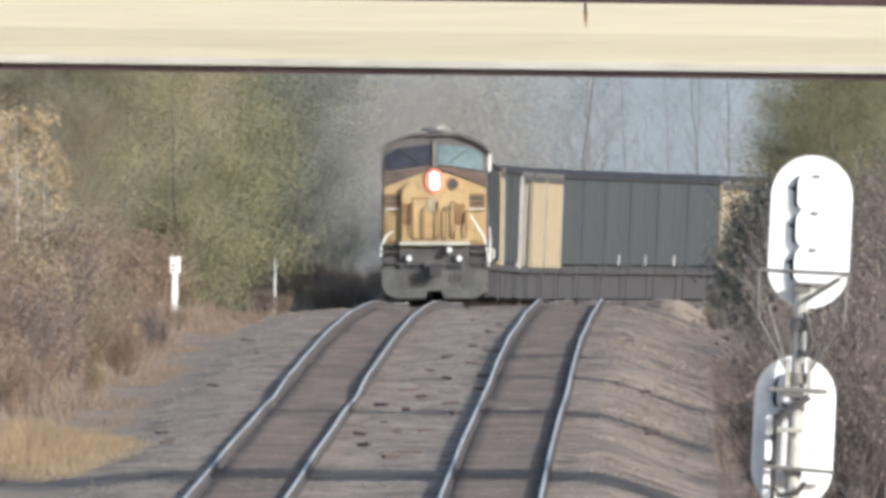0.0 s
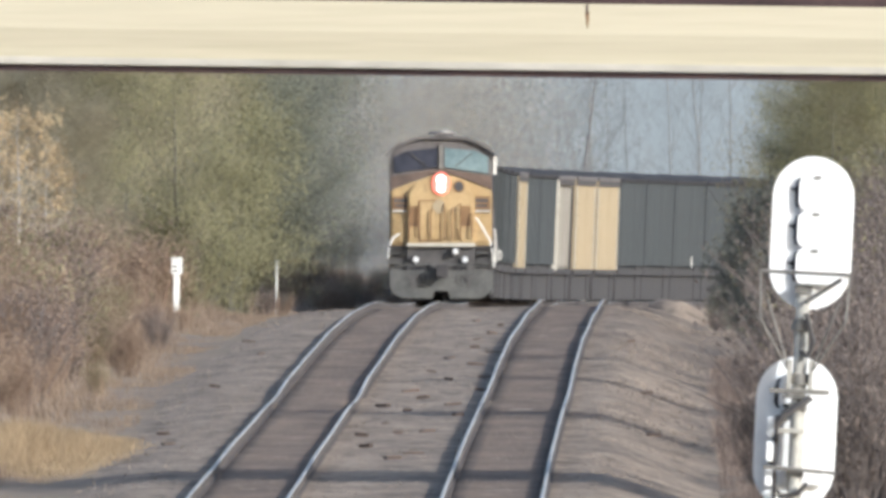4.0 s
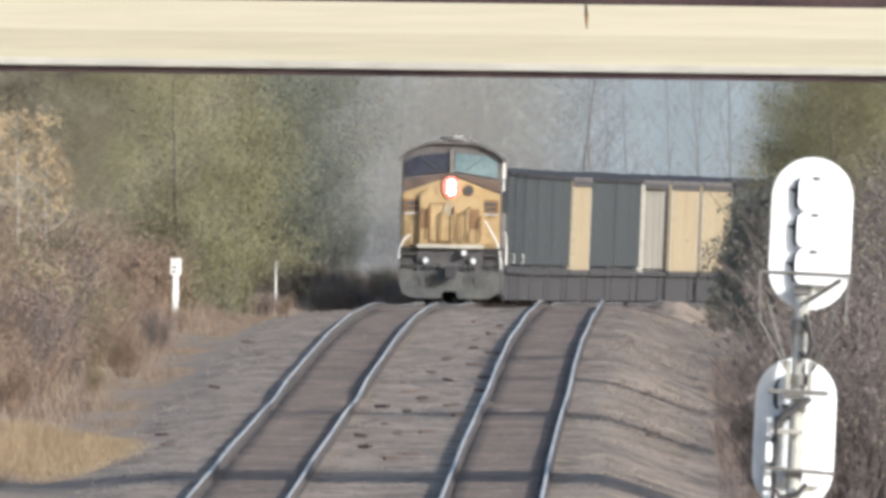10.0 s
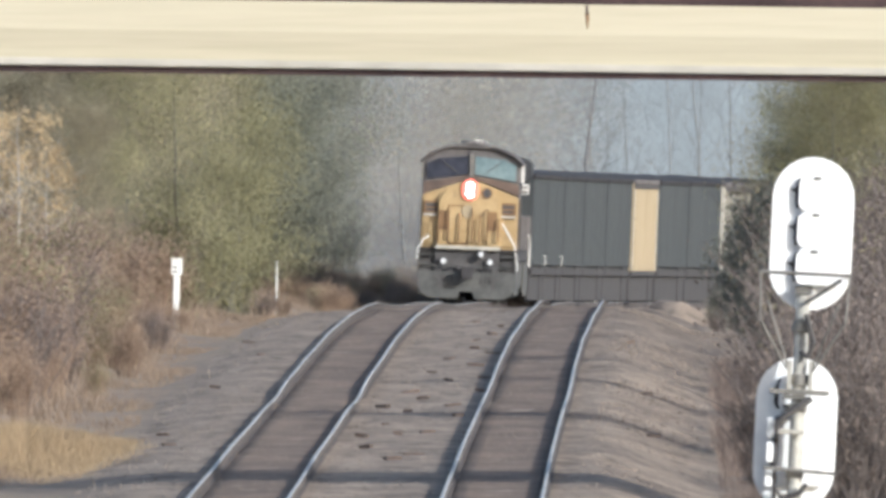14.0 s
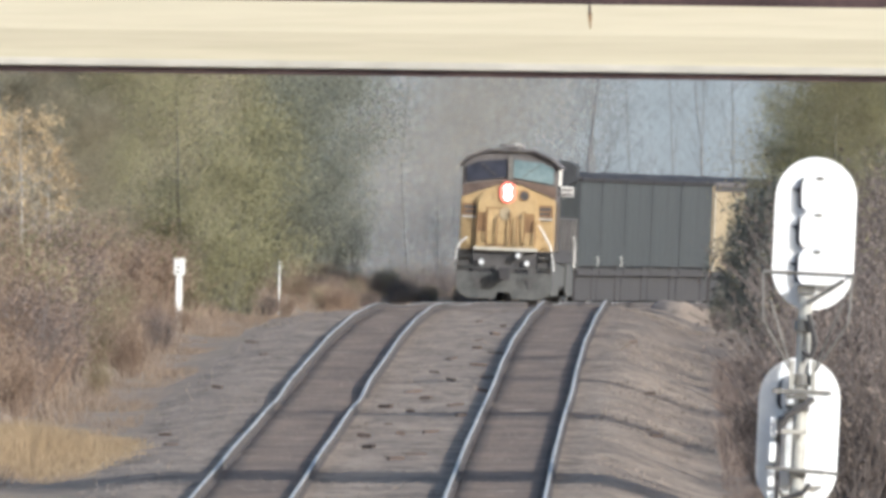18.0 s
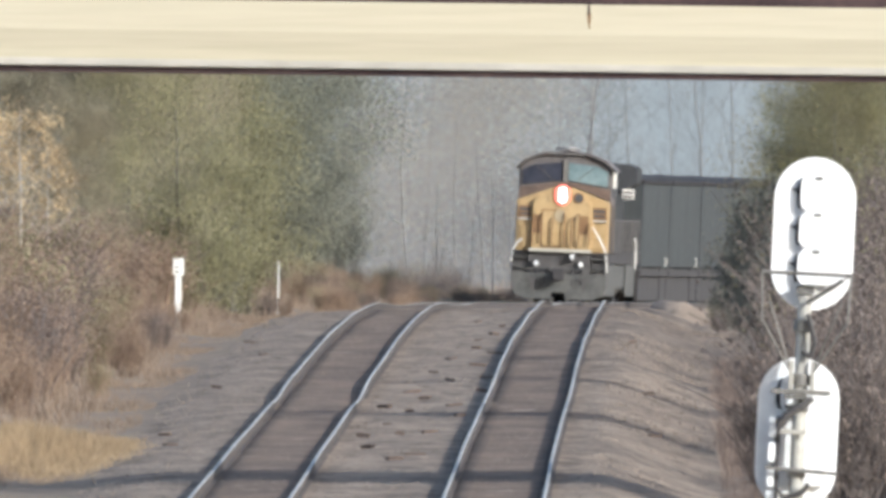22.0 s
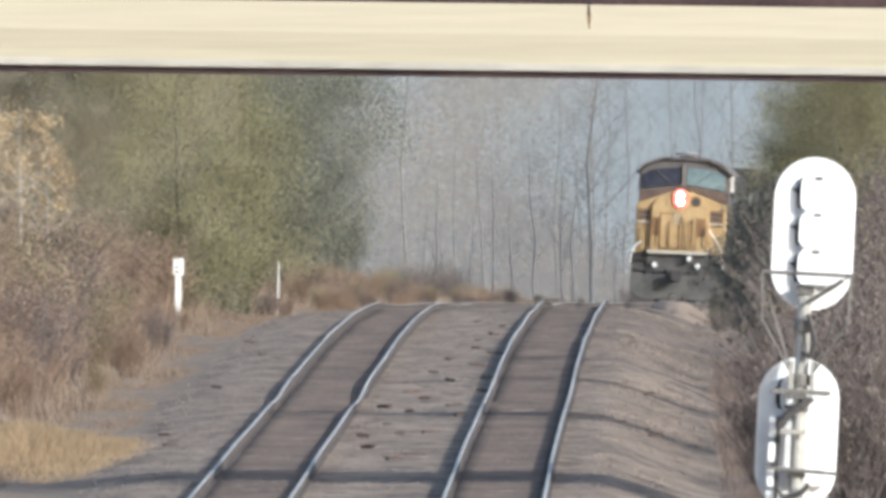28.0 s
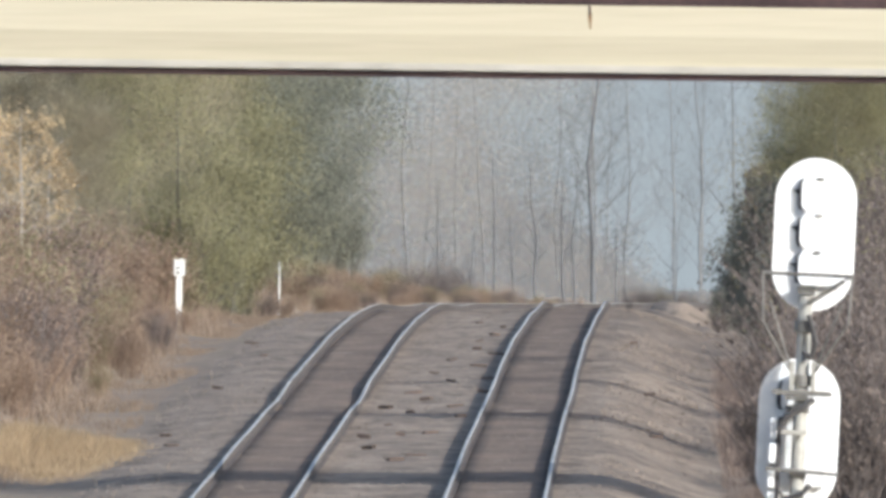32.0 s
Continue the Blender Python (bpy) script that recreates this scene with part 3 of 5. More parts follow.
    part("cable", Shape().path([(0.1, -0.12, 4.52), (0.04, -0.13, 4.44), (-0.1, -0.12, 4.4), (-0.15, -0.1, 4.46)], 0.022), M_BLACK, sg, "black cable drooping to the cases")
    part("cable_loop", Shape().path([(0.03, -0.1, 5.9), (0.10, -0.12, 5.67), (0.06, -0.1, 5.55), (0.0, -0.09, 5.6)], 0.022), M_BLACK, sg, "black cable loop")
    return sg


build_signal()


# ---- white marker posts ----
def build_post(x, y, h, w, label):
    z = ground_z(x, y)
    p = thing("marker_post", label, "marker post", "marker posts", m=pose(x, y, z - 0.2, 0, 1.0, 0))
    part("post", Shape().box(-w * 0.28, w * 0.28, -0.05, 0.05, 0, h), M_POST, p, bevel=0.01)
    if w > 0.15:
        part("number_board", Shape().box(-w * 0.5, w * 0.5, -0.075, -0.052, h - 0.28, h + 0.1), M_POST, p, bevel=0.008)
        for k in range(2):
            part("mark", Shape().box(-w * 0.32, w * 0.02, -0.079, -0.0755, h - 0.13 - 0.1 * k, h - 0.08 - 0.1 * k), M_GRATE, p, "faded grey mark")


build_post(-6.03, 1487, 1.64, 0.25, "white painted wooden marker post in brown weeds")
build_post(-4.28, 1689, 1.68, 0.085, "thin white post in brown weeds")


# ---- the train ----
def wheel_truck(parent, y, axles, half, spring, paint=None):
    """A bogie with its wheelsets; the wheelsets are returned for rolling."""
    tk = part("truck", Shape().box(-1.12, -0.98, y - half, y + half, 0.42, 0.72).box(0.98, 1.12, y - half, y + half, 0.42, 0.72)
              .box(-1.0, 1.0, y - 0.25, y + 0.25, 0.45, 0.78), paint or M_UNDER, parent, "grimy cast steel truck frame", bevel=0.03)
    for x in (-1.06, 1.06):
        for dy in spring:
            part("spring", Shape().tube((x, y + dy, 0.33), (x, y + dy, 0.62), 0.11, 0.11, 10), M_UNDER, tk)
    sets = []
    for dy in axles:
        sh = Shape().tube((-0.9, 0, 0), (0.9, 0, 0), 0.08, 0.08, 10)
        for s in (-1, 1):
            sh.tube((s * 0.71, 0, 0), (s * 0.84, 0, 0), 0.46, 0.455, 24)
            sh.tube((s * 0.68, 0, 0), (s * 0.71, 0, 0), 0.49, 0.49, 24)
        w = part("wheelset", sh, M_UNDER, tk, "steel wheels on their axle")
        w.location = (0, y + dy, 0.46)
        sets.append(w)
    return sets


def build_locomotive():
    """Local y runs backwards from the nose lamp at -10; rail height is z = 0."""
    lo = thing("locomotive", "yellow and grey diesel locomotive with a lit headlight", "locomotive")
    F = -10.0
    wheels = []
    for y in (F + 3.4, F + 15.6):
        wheels += wheel_truck(lo, y, (-1.9, 0.0, 1.9), 2.7, (-0.95, 0.95), M_PLOW)
    part("underframe", Shape().box(-1.5, 1.5, F + 0.1, F + 20.6, 1.2, 1.50), M_UNDER, lo, "dark grimy frame", bevel=0.02)
    part("fuel_tank", Shape().prism_y([(-1.4, 0.5), (-1.15, 0.3), (1.15, 0.3), (1.4, 0.5), (1.4, 1.25), (-1.4, 1.25)], F + 7.0, F + 13.2), M_PLOW, lo, "dusty grey fuel tank", bevel=0.03)
    # pilot with rounded lower corners
    plow = [(-1.5, 0.42), (-1.38, 0.22), (-1.12, 0.10), (-0.25, 0.09), (-0.2, 0.30), (0.2, 0.30), (0.25, 0.09), (1.12, 0.10), (1.38, 0.22), (1.5, 0.42), (1.5, 0.86), (-1.5, 0.86)]
    part("plow", Shape().prism_y(plow, F - 0.85, F - 0.72), M_PLOW, lo, "grey pilot plow with rounded corners", bevel=0.02)
    for s in (-1, 1):
        part("plow_wing", Shape().add([(s * 1.46, F - 0.8, 0.2), (s * 1.46, F - 0.8, 0.84), (s * 1.5, F + 0.2, 0.84), (s * 1.5, F + 0.2, 0.32), (s * 1.38, F - 0.74, 0.2), (s * 1.38, F - 0.74, 0.84), (s * 1.42, F + 0.2, 0.84), (s * 1.42, F + 0.2, 0.32)],
             [(0, 1, 2, 3), (7, 6, 5, 4), (0, 4, 5, 1), (1, 5, 6, 2), (2, 6, 7, 3), (3, 7, 4, 0)]), M_PLOW, lo)
        for a in (0.55, 12.9):
            x0, x1 = sorted((s * 1.4, s * 1.46))
            part("truck_guard", Shape().prism_x([(F + a, 0.34), (F + a + 0.4, 0.24), (F + a + 5.3, 0.24), (F + a + 5.7, 0.34), (F + a + 5.7, 1.18), (F + a, 1.18)], x0, x1), M_PLOW, lo, "dusty grey truck side", bevel=0.02)
        # step wells
        part("step_well", Shape().box(s * 1.02, s * 1.5, F - 0.5, F + 0.05, 0.44, 1.5), M_BLACK, lo, "black step well", bevel=0.015)
        for k in range(4):
            part("step", Shape().box(min(s * 0.98, s * 1.52), max(s * 0.98, s * 1.52), F - 0.66, F - 0.45, 0.50 + 0.27 * k, 0.53 + 0.27 * k), M_PLOW, lo)
    part("pilot_plate", Shape().box(-1.0, 1.0, F - 0.62, F + 0.1, 0.80, 1.46), M_BLACK, lo, "black end plate", bevel=0.02)
    part("coupler_pocket", Shape().box(-0.32, 0.32, F - 0.78, F - 0.6, 0.62, 1.10), M_BLACK, lo, bevel=0.03)
    part("coupler", Shape().box(-0.13, 0.13, F - 1.2, F - 0.7, 0.70, 0.98).prism_y([(-0.16, 0.66), (0.2, 0.66), (0.2, 1.02), (-0.16, 1.02)], F - 1.3, F - 1.12), M_UNDER, lo, "steel knuckle coupler", bevel=0.03)
    for x in (-0.75, -0.6, -0.48, 0.46, 0.6, 0.74):
        part("air_hose", Shape().path([(x, F - 0.65, 1.02), (x * 0.97, F - 0.82, 0.84), (x * 0.93, F - 0.84, 0.58), (x * 0.9, F - 0.8, 0.46)], 0.028), M_UNDER, lo, "hanging air hose")
    for x in (-0.82, 0.82):
        part("plow_bracket", Shape().box(x - 0.2, x + 0.2, F - 0.875, F - 0.852, 0.66, 0.74).box(x - 0.06, x + 0.06, F - 0.875, F - 0.852, 0.4, 0.66), M_BLACK, lo, "dark bracket on the plow")
    part("cut_lever", Shape().path([(-1.35, F - 0.9, 0.98), (-0.2, F - 0.92, 1.02), (0.2, F - 0.92, 1.02), (1.35, F - 0.9, 0.98)], 0.018), M_PLOW, lo)
    # nose platform edge
    part("anticlimber", Shape().box(-1.0, 1.0, F - 0.78, F - 0.3, 1.50, 1.60), M_CORNER, lo, "pale worn platform edge", bevel=0.02)
    part("platform", Shape().box(-1.5, 1.5, F - 0.62, F + 2.2, 1.46, 1.52), M_UNDER, lo)
    # nose: wide, with a sloping roof rising to the middle
    nose = [(-1.46, 1.52), (1.46, 1.52), (1.46, 3.02), (0.95, 3.2), (0.3, 3.42), (-0.3, 3.42), (-0.95, 3.2), (-1.46, 3.02)]
    part("cab_front", Shape().prism_y(nose, F + 0.2, F + 1.3), M_YELLOW, lo, "yellow cab front below the windows", bevel=0.03)
    nb = [(-0.98, 1.55), (0.98, 1.55), (0.98, 2.95), (0.72, 3.2), (0.3, 3.36), (-0.3, 3.36), (-0.72, 3.2), (-0.98, 2.95)]
    part("nose", Shape().prism_y(nb, F, F + 0.6), M_YELLOW, lo, "yellow short nose with a door", bevel=0.06)
    part("nose_door", Shape().box(-0.62, -0.04, F - 0.035, F, 1.68, 2.72), M_YELLOW, lo, bevel=0.02)
    part("door_seal", Shape().box(-0.66, -0.0, F - 0.012, F - 0.002, 1.64, 2.76), M_YELLOW_DARK, lo, "dark door joint")
    for x, z0, z1 in ((-0.92, 1.72, 2.45), (-0.62, 1.8, 2.62), (-0.3, 1.75, 2.5), (0.1, 1.7, 2.66), (0.32, 1.7, 2.5), (0.56, 1.72, 2.66), (0.9, 1.75, 2.4)):
        part("grab_iron", Shape().path([(x, F - 0.01, z0), (x, F - 0.11, z0 + 0.03), (x, F - 0.11, z1 - 0.03), (x, F - 0.01, z1)], 0.024), M_YELLOW_DARK, lo)
    for x in (-0.78, 0.72):
        part("sand_hatch", Shape().box(x - 0.13, x + 0.13, F - 0.02, F, 2.05, 2.6), M_YELLOW_DARK, lo, bevel=0.01)
    for s in (-1, 1):
        a, b = sorted((s * 0.8, s * 1.42))
        part("number_board", Shape().box(a, b, F + 0.145, F + 0.2, 2.5, 2.86), M_YELLOW_DARK, lo, "dark framed number board", bevel=0.01)
        part("board_sill", Shape().box(a, b, F + 0.12, F + 0.198, 2.43, 2.49), M_CORNER, lo, "cream strip below the number board", bevel=0.008)
        part("number_bar", Shape().box(a + 0.06, b - 0.06, F + 0.13, F + 0.143, 2.70, 2.79), M_BLACK, lo, "dark bar of digits")
        part("number_bar", Shape().box(a + 0.1, b - 0.08, F + 0.13, F + 0.143, 2.58, 2.64), M_BLACK, lo, "dark bar of digits")
        part("step_panel", Shape().box(a + 0.05, b - 0.05, F + 0.16, F + 0.198, 1.62, 2.3), M_YELLOW, lo, bevel=0.01)
    part("emblem", Shape().prism_y([(a - 0.05, 2.58 + c) for a, c in oval(0.36, 0.38)], F - 0.062, F - 0.04), M_BEIGE, lo, "plain pale grey emblem plate")
    # lamps
    # Case emits red to imitate the glare halo around the lenses.
    case = part("headlight", Shape().prism_y([(a, 3.2 + c) for a, c in oval(0.5, 0.6)], F - 0.06, F + 0.1), M_LAMPHALO, lo, "headlight case glowing as a red lamp halo")
    for z in (3.1, 3.3):
        part("lamp_lens", Shape().tube((0, F - 0.085, z), (0, F - 0.062, z), 0.108, 0.112, 24), M_LAMP, case, "bright white headlight lens")
    horn = part("bell_port", Shape().tube((0.52, F - 0.02, 3.12), (0.52, F + 0.1, 3.12), 0.17, 0.17, 20), M_YELLOW_DARK, lo, "round dark port beside the headlight")
    part("port_glass", Shape().tube((0.52, F - 0.03, 3.12), (0.52, F - 0.022, 3.12), 0.125, 0.13, 20), M_BLACK, horn)
    for x, z in ((-0.72, 1.16), (0.70, 1.16)):
        d = part("ditch_light", Shape().tube((x, F - 0.72, z), (x, F - 0.6, z), 0.13, 0.12, 16), M_BLACK, lo)
        part("ditch_lens", Shape().tube((x, F - 0.735, z), (x, F - 0.722, z), 0.075, 0.08, 16), M_DITCH, d, "pale lamp glass")
    d = part("marker_light", Shape().tube((0.42, F - 0.86, 1.38), (0.42, F - 0.7, 1.38), 0.12, 0.12, 16), M_BLACK, lo)
    part("marker_lens", Shape().tube((0.42, F - 0.87, 1.38), (0.42, F - 0.862, 1.38), 0.07, 0.075, 16), M_DITCH, d, "pale lamp glass")
    # cab
    cabp = [(-1.48, 1.52), (1.48, 1.52), (1.48, 3.98), (1.26, 4.18), (0.66, 4.4), (-0.66, 4.4), (-1.26, 4.18), (-1.48, 3.98)]
    part("cab", Shape().prism_y(cabp, F + 1.3, F + 4.1), M_ROOF, lo, "grey cab with yellow lower sides", bevel=0.04)
    eave = [(-1.6, 3.93), (-1.28, 4.19), (-0.67, 4.41), (0.67, 4.41), (1.28, 4.19), (1.6, 3.93), (1.6, 3.98), (1.3, 4.25), (0.68, 4.47), (-0.68, 4.47), (-1.3, 4.25), (-1.6, 3.98)]
    part("roof_sheet", Shape().prism_y(eave, F + 1.16, F + 4.14), M_ROOF, lo, "sooty roof sheet with overhanging eaves")
    for s in (-1, 1):
        a, b = sorted((s * 1.483, s * 1.5))
        part("cab_side", Shape().box(a, b, F + 1.35, F + 4.05, 1.55, 2.95), M_SOOT, lo, "sooty brown cab side")
        part("side_window", Shape().box(a, b, F + 1.8, F + 2.7, 3.15, 3.75), M_GLASS, lo)
        part("side_window", Shape().box(a, b, F + 2.85, F + 3.6, 3.15, 3.75), M_GLASS, lo)
        if s > 0:
            part("window_visor", Shape().box(s * 1.5, s * 1.6, F + 1.7, F + 2.0, 3.45, 3.95), M_WHITE, lo, "white wind deflector", bevel=0.01)
    brow = [(-1.46, 3.05), (-0.95, 3.24), (-0.3, 3.47), (0.3, 3.47), (0.95, 3.24), (1.46, 3.05), (1.46, 3.4), (1.3, 3.42), (0.06, 3.60), (-0.06, 3.60), (-1.3, 3.42), (-1.46, 3.4)]
    part("window_sill", Shape().prism_y(brow, F + 1.22, F + 1.32), M_BROW, lo, "rusty brown band beneath the windows")
    part("windscreen", Shape().prism_y([(-1.36, 3.48), (-0.1, 3.64), (-0.1, 4.16), (-1.0, 4.08), (-1.36, 3.92)], F + 1.25, F + 1.297), M_GLASS, lo, "dark windscreen")
    part("windscreen", Shape().prism_y([(0.1, 3.64), (1.36, 3.48), (1.36, 3.92), (1.0, 4.08), (0.1, 4.16)], F + 1.25, F + 1.297), M_GLASSREFLECT, lo, "windscreen with a blue green reflection painted in")
    part("centre_post", Shape().prism_y([(-0.07, 3.58), (0.07, 3.58), (0.07, 4.24), (-0.07, 4.24)], F + 1.2, F + 1.297), M_GRATE, lo, "pale grey window post", bevel=0.01)
    for s in (-1, 1):
        part("wiper", Shape().path([(s * 0.4, F + 1.22, 3.66), (s * 0.9, F + 1.21, 4.02)], 0.012), M_BLACK, lo)
    part("roof_unit", Shape().prism_y([(-0.3, 4.45), (0.3, 4.45), (0.24, 4.51), (-0.24, 4.51)], F + 2.0, F + 3.4), M_ROOF, lo, "roof air conditioner", bevel=0.03)
    part("antenna_plate", Shape().tube((0, F + 2.2, 4.5), (0, F + 2.2, 4.53), 0.08, 0.08, 10).tube((0, F + 2.2, 4.53), (0, F + 2.2, 4.6), 0.43, 0.36, 20), M_ROOF, lo, "dark round antenna plate")
    part("antenna_rim", Shape().box(0.02, 0.3, F + 1.9, F + 1.98, 4.602, 4.62), M_WHITE, lo)
    part("horn", Shape().tube((0.1, F + 3.5, 4.47), (0.1, F + 3.9, 4.47), 0.06, 0.03, 10).tube((0.25, F + 3.5, 4.5), (0.25, F + 3.9, 4.5), 0.06, 0.03, 10).box(0.02, 0.33, F + 3.6, F + 3.66, 4.44, 4.5), M_ROOF, lo)
    # long hood and radiator
    part("hood", Shape().prism_y([(-0.95, 1.5), (0.95, 1.5), (0.95, 3.75), (0.7, 4.0), (-0.7, 4.0), (-0.95, 3.75)], F + 4.15, F + 20.2), M_HOOD, lo, "sooty grey long hood", bevel=0.03)
    for s in (-1, 1):
        a, b = sorted((s * 0.953, s * 0.97))
        for k in range(9):
            part("hood_door", Shape().box(a, b, F + 4.4 + 1.2 * k, F + 5.5 + 1.2 * k, 1.75, 3.2), M_HOOD, lo, bevel=0.004)
    part("radiator", Shape().prism_y([(-1.0, 3.35), (1.0, 3.3), (1.5, 3.62), (1.5, 4.08), (1.2, 4.2), (-1.2, 4.2), (-1.5, 4.08), (-1.5, 3.62)], F + 16.6, F + 20.1), M_HOOD, lo, "dark flared radiator housing", bevel=0.04)
    part("exhaust", Shape().box(-0.35, 0.35, F + 10.0, F + 11.0, 3.98, 4.2), M_HOOD, lo, bevel=0.02)
    part("rear_board", Shape().box(1.06, 1.46, F + 16.45, F + 16.52, 3.14, 3.44), M_WHITE, lo, "white number board on the hood corner", bevel=0.01)
    for k in range(2):
        part("number_bar", Shape().box(1.1, 1.42, F + 16.43, F + 16.445, 3.18 + 0.13 * k, 3.25 + 0.13 * k), M_ROOF, lo, "dark bar of digits")
    # white hand rails
    for s in (-1, 1):
        bend = [(s * 1.02, F - 0.45, 2.28), (s * 1.2, F - 0.5, 2.02), (s * 1.42, F - 0.56, 1.66), (s * 1.5, F - 0.6, 1.3), (s * 1.53, F - 0.62, 0.95)]
        if s < 0:
            bend = [(-1.2, F - 0.5, 1.86), (-1.38, F - 0.54, 1.74), (-1.5, F - 0.58, 1.5), (-1.53, F - 0.62, 1.2)]
        part("front_handrail", Shape().path(bend, 0.026, 8), M_WHITE, lo, "white curved hand rail")
        for k in range(12):
            y = F + 4.6 + 1.42 * k
            part("stanchion", Shape().tube((s * 1.47, y, 1.5), (s * 1.47, y, 2.5), 0.018, 0.018, 6), M_ROOF, lo)
        part("side_handrail", Shape().tube((s * 1.47, F + 4.5, 2.5), (s * 1.47, F + 20.3, 2.5), 0.02, 0.02, 6), M_ROOF, lo, "dark side hand rail")
        part("rear_handrail", Shape().path([(s * 1.5, F + 17.2, 1.98), (s * 1.53, F + 17.4, 1.72), (s * 1.53, F + 17.5, 1.08)], 0.03, 6), M_WHITE, lo)
        part("walkway", Shape().box(min(s * 0.97, s * 1.5), max(s * 0.97, s * 1.5), F + 4.1, F + 20.5, 1.50, 1.56), M_UNDER, lo)
    part("rear_coupler", Shape().box(-0.13, 0.13, F + 20.6, F + 21.4, 0.72, 0.98), M_UNDER, lo, bevel=0.03)
    return lo, wheels


CAR = 16.2


def build_car(finish, label, seed):
    """A high-sided coal car with ribbed sides."""
    mat = {"grey": M_CARGREY, "beige": M_BEIGE, "silver": M_SILVER}[finish]
    ca = thing("coal_car", label, "coal car", "coal cars of the train")
    h = CAR / 2
    gap = 0.2 if finish == "grey" else 1.0
    y0, y1 = -h + gap, h - gap
    low = 1.14 if finish == "grey" else 1.02
    wheels = []
    for y in (-5.9, 5.9):
        wheels += wheel_truck(ca, y, (-0.88, 0.88), 1.35, (-0.15, 0.15))
    part("sill", Shape().box(-0.35, 0.35, -h + 0.3, h - 0.3, 0.78, 1.05).box(-1.52, -1.42, y0, y1, 0.86, 1.02).box(1.42, 1.52, y0, y1, 0.86, 1.02), M_UNDER, ca, "grimy steel sill")
    for k in range(5):
        a = -4.5 + 1.82 * k
        part("hopper", Shape().prism_x([(a, 0.95), (a + 1.81, 0.95), (a + 1.79, 0.26), (a + 0.03, 0.26)], -1.38, 1.38), M_UNDER, ca, "dark discharge hopper", bevel=0.02)
    # Added low side plates fill in the dark shade beneath the car.
    for s in (-1, 1):
        for e in (-1, 1):
            a, b = sorted((e * 4.5, e * (h - gap)))
            c, d = sorted((s * 1.36, s * 1.44))
            part("end_skirt", Shape().box(c, d, a, b, 0.12, low - 0.02), M_UNDER, ca, "grimy plate filling the shade over the truck")
    for s in (-1, 1):
        c, d = sorted((s * 1.385, s * 1.41))
        part("hopper_side", Shape().box(c, d, -4.46, 4.46, 0.12, low - 0.05), M_UNDER, ca, "grimy sheet filling the shade beside the hoppers")
    part("brake_pipe", Shape().tube((-1.1, -4.3, 0.62), (-1.1, 4.2, 0.62), 0.05, 0.05, 8), M_UNDER, ca)
    part("brake_cylinder", Shape().tube((0.9, -4.4, 0.66), (0.9, -3.6, 0.66), 0.16, 0.16, 12), M_UNDER, ca, bevel=0.01)
    part("floor_pan", Shape().box(-1.4, 1.4, y0, y1, 1.0, 1.1), M_UNDER, ca)
    for s in (-1, 1):
        inset = 0.1 if finish == "silver" else 0.0
        for k in range(4):
            a, b = y0 + (y1 - y0) * k / 4, y0 + (y1 - y0) * (k + 1) / 4
            x0, x1 = sorted((s * (1.42 - inset), s * (1.5 - inset)))
            part("side_sheet", Shape().box(x0, x1, a + 0.001, b - 0.001, low, 3.62), mat, ca)
        for k in range(11):
            yy = y0 + 0.06 + (y1 - y0 - 0.12) * k / 10
            a, b = sorted((s * (1.5 - inset), s * (1.508 - inset)))
            part("side_post", Shape().box(a, b, yy - 0.06, yy + 0.06, low - 0.02, 3.62), mat, ca)
        a, b = sorted((s * 1.36, s * 1.56))
        part("top_chord", Shape().box(a, b, y0 - 0.02, y1 + 0.02, 3.625, 3.74), M_COAL if finish == "grey" else M_ROOF, ca, "dark sooty top rim", bevel=0.02)
        if finish == "beige":
            for e in (y0 + 0.1, y1 - 0.1):
                a, b = sorted((s * 1.505, s * 1.53))
                part("corner_post", Shape().box(a, b, e - 0.12, e + 0.12, 1.03, 3.44), M_CORNER, ca, "pale corner post", bevel=0.008)
        # Darker band painted for the shadow under the overhanging rim.
        if finish != "grey":
            a, b = sorted((s * 1.5, s * 1.54))
            part("top_band", Shape().box(a, b, y0 + 0.02, y1 - 0.02, 3.47, 3.62), M_RIMSHADE, ca, "pinkish grey band for the shade below the rim", bevel=0.006)
        if finish == "silver":
            for e in (y0,):
                a, b = sorted((s * 1.36, s * 1.56))
                part("corner_post", Shape().box(a, b, e - 0.1, e + 0.1, 0.95, 3.6), M_CORNER, ca, "pale corner post", bevel=0.015)
        for e in (y0 + 0.3, y1 - 0.3):
            for r in range(6):
                part("ladder_rung", Shape().tube((s * 1.57, e - 0.2, 1.15 + 0.36 * r), (s * 1.57, e + 0.2, 1.15 + 0.36 * r), 0.012, 0.012, 5), M_CARGREY, ca)
    # Beige and silver ends are coloured dark for the shade between cars.
    for y in (y0, y1):
        part("end_sheet", Shape().box(-1.42, 1.42, y - 0.04, y + 0.04, 1.05, 3.7), M_CARGREY if finish == "grey" else M_UNDER, ca, "end sheet facing the next car")
    # heaped load
    sh = Shape()
    nx, ny = 8, 26
    for j in range(ny):
        for i in range(nx):
            x, y = -1.36 + 2.72 * i / (nx - 1), y0 + 0.05 + (y1 - y0 - 0.1) * j / (ny - 1)
            edge = min(i, nx - 1 - i, j, ny - 1 - j)
            sh.v.append((x, y, 3.66 + min(edge, 2) * 0.10 + 0.09 * noise.noise((x, y * 0.9, seed)) + 0.08 * noise.noise((0, y * 0.22, seed + 3))))
    sh.f = [(j * nx + i, j * nx + i + 1, (j + 1) * nx + i + 1, (j + 1) * nx + i) for j in range(ny - 1) for i in range(nx - 1)]
    part("coal_load", sh, M_COAL, ca, "heaped black coal")
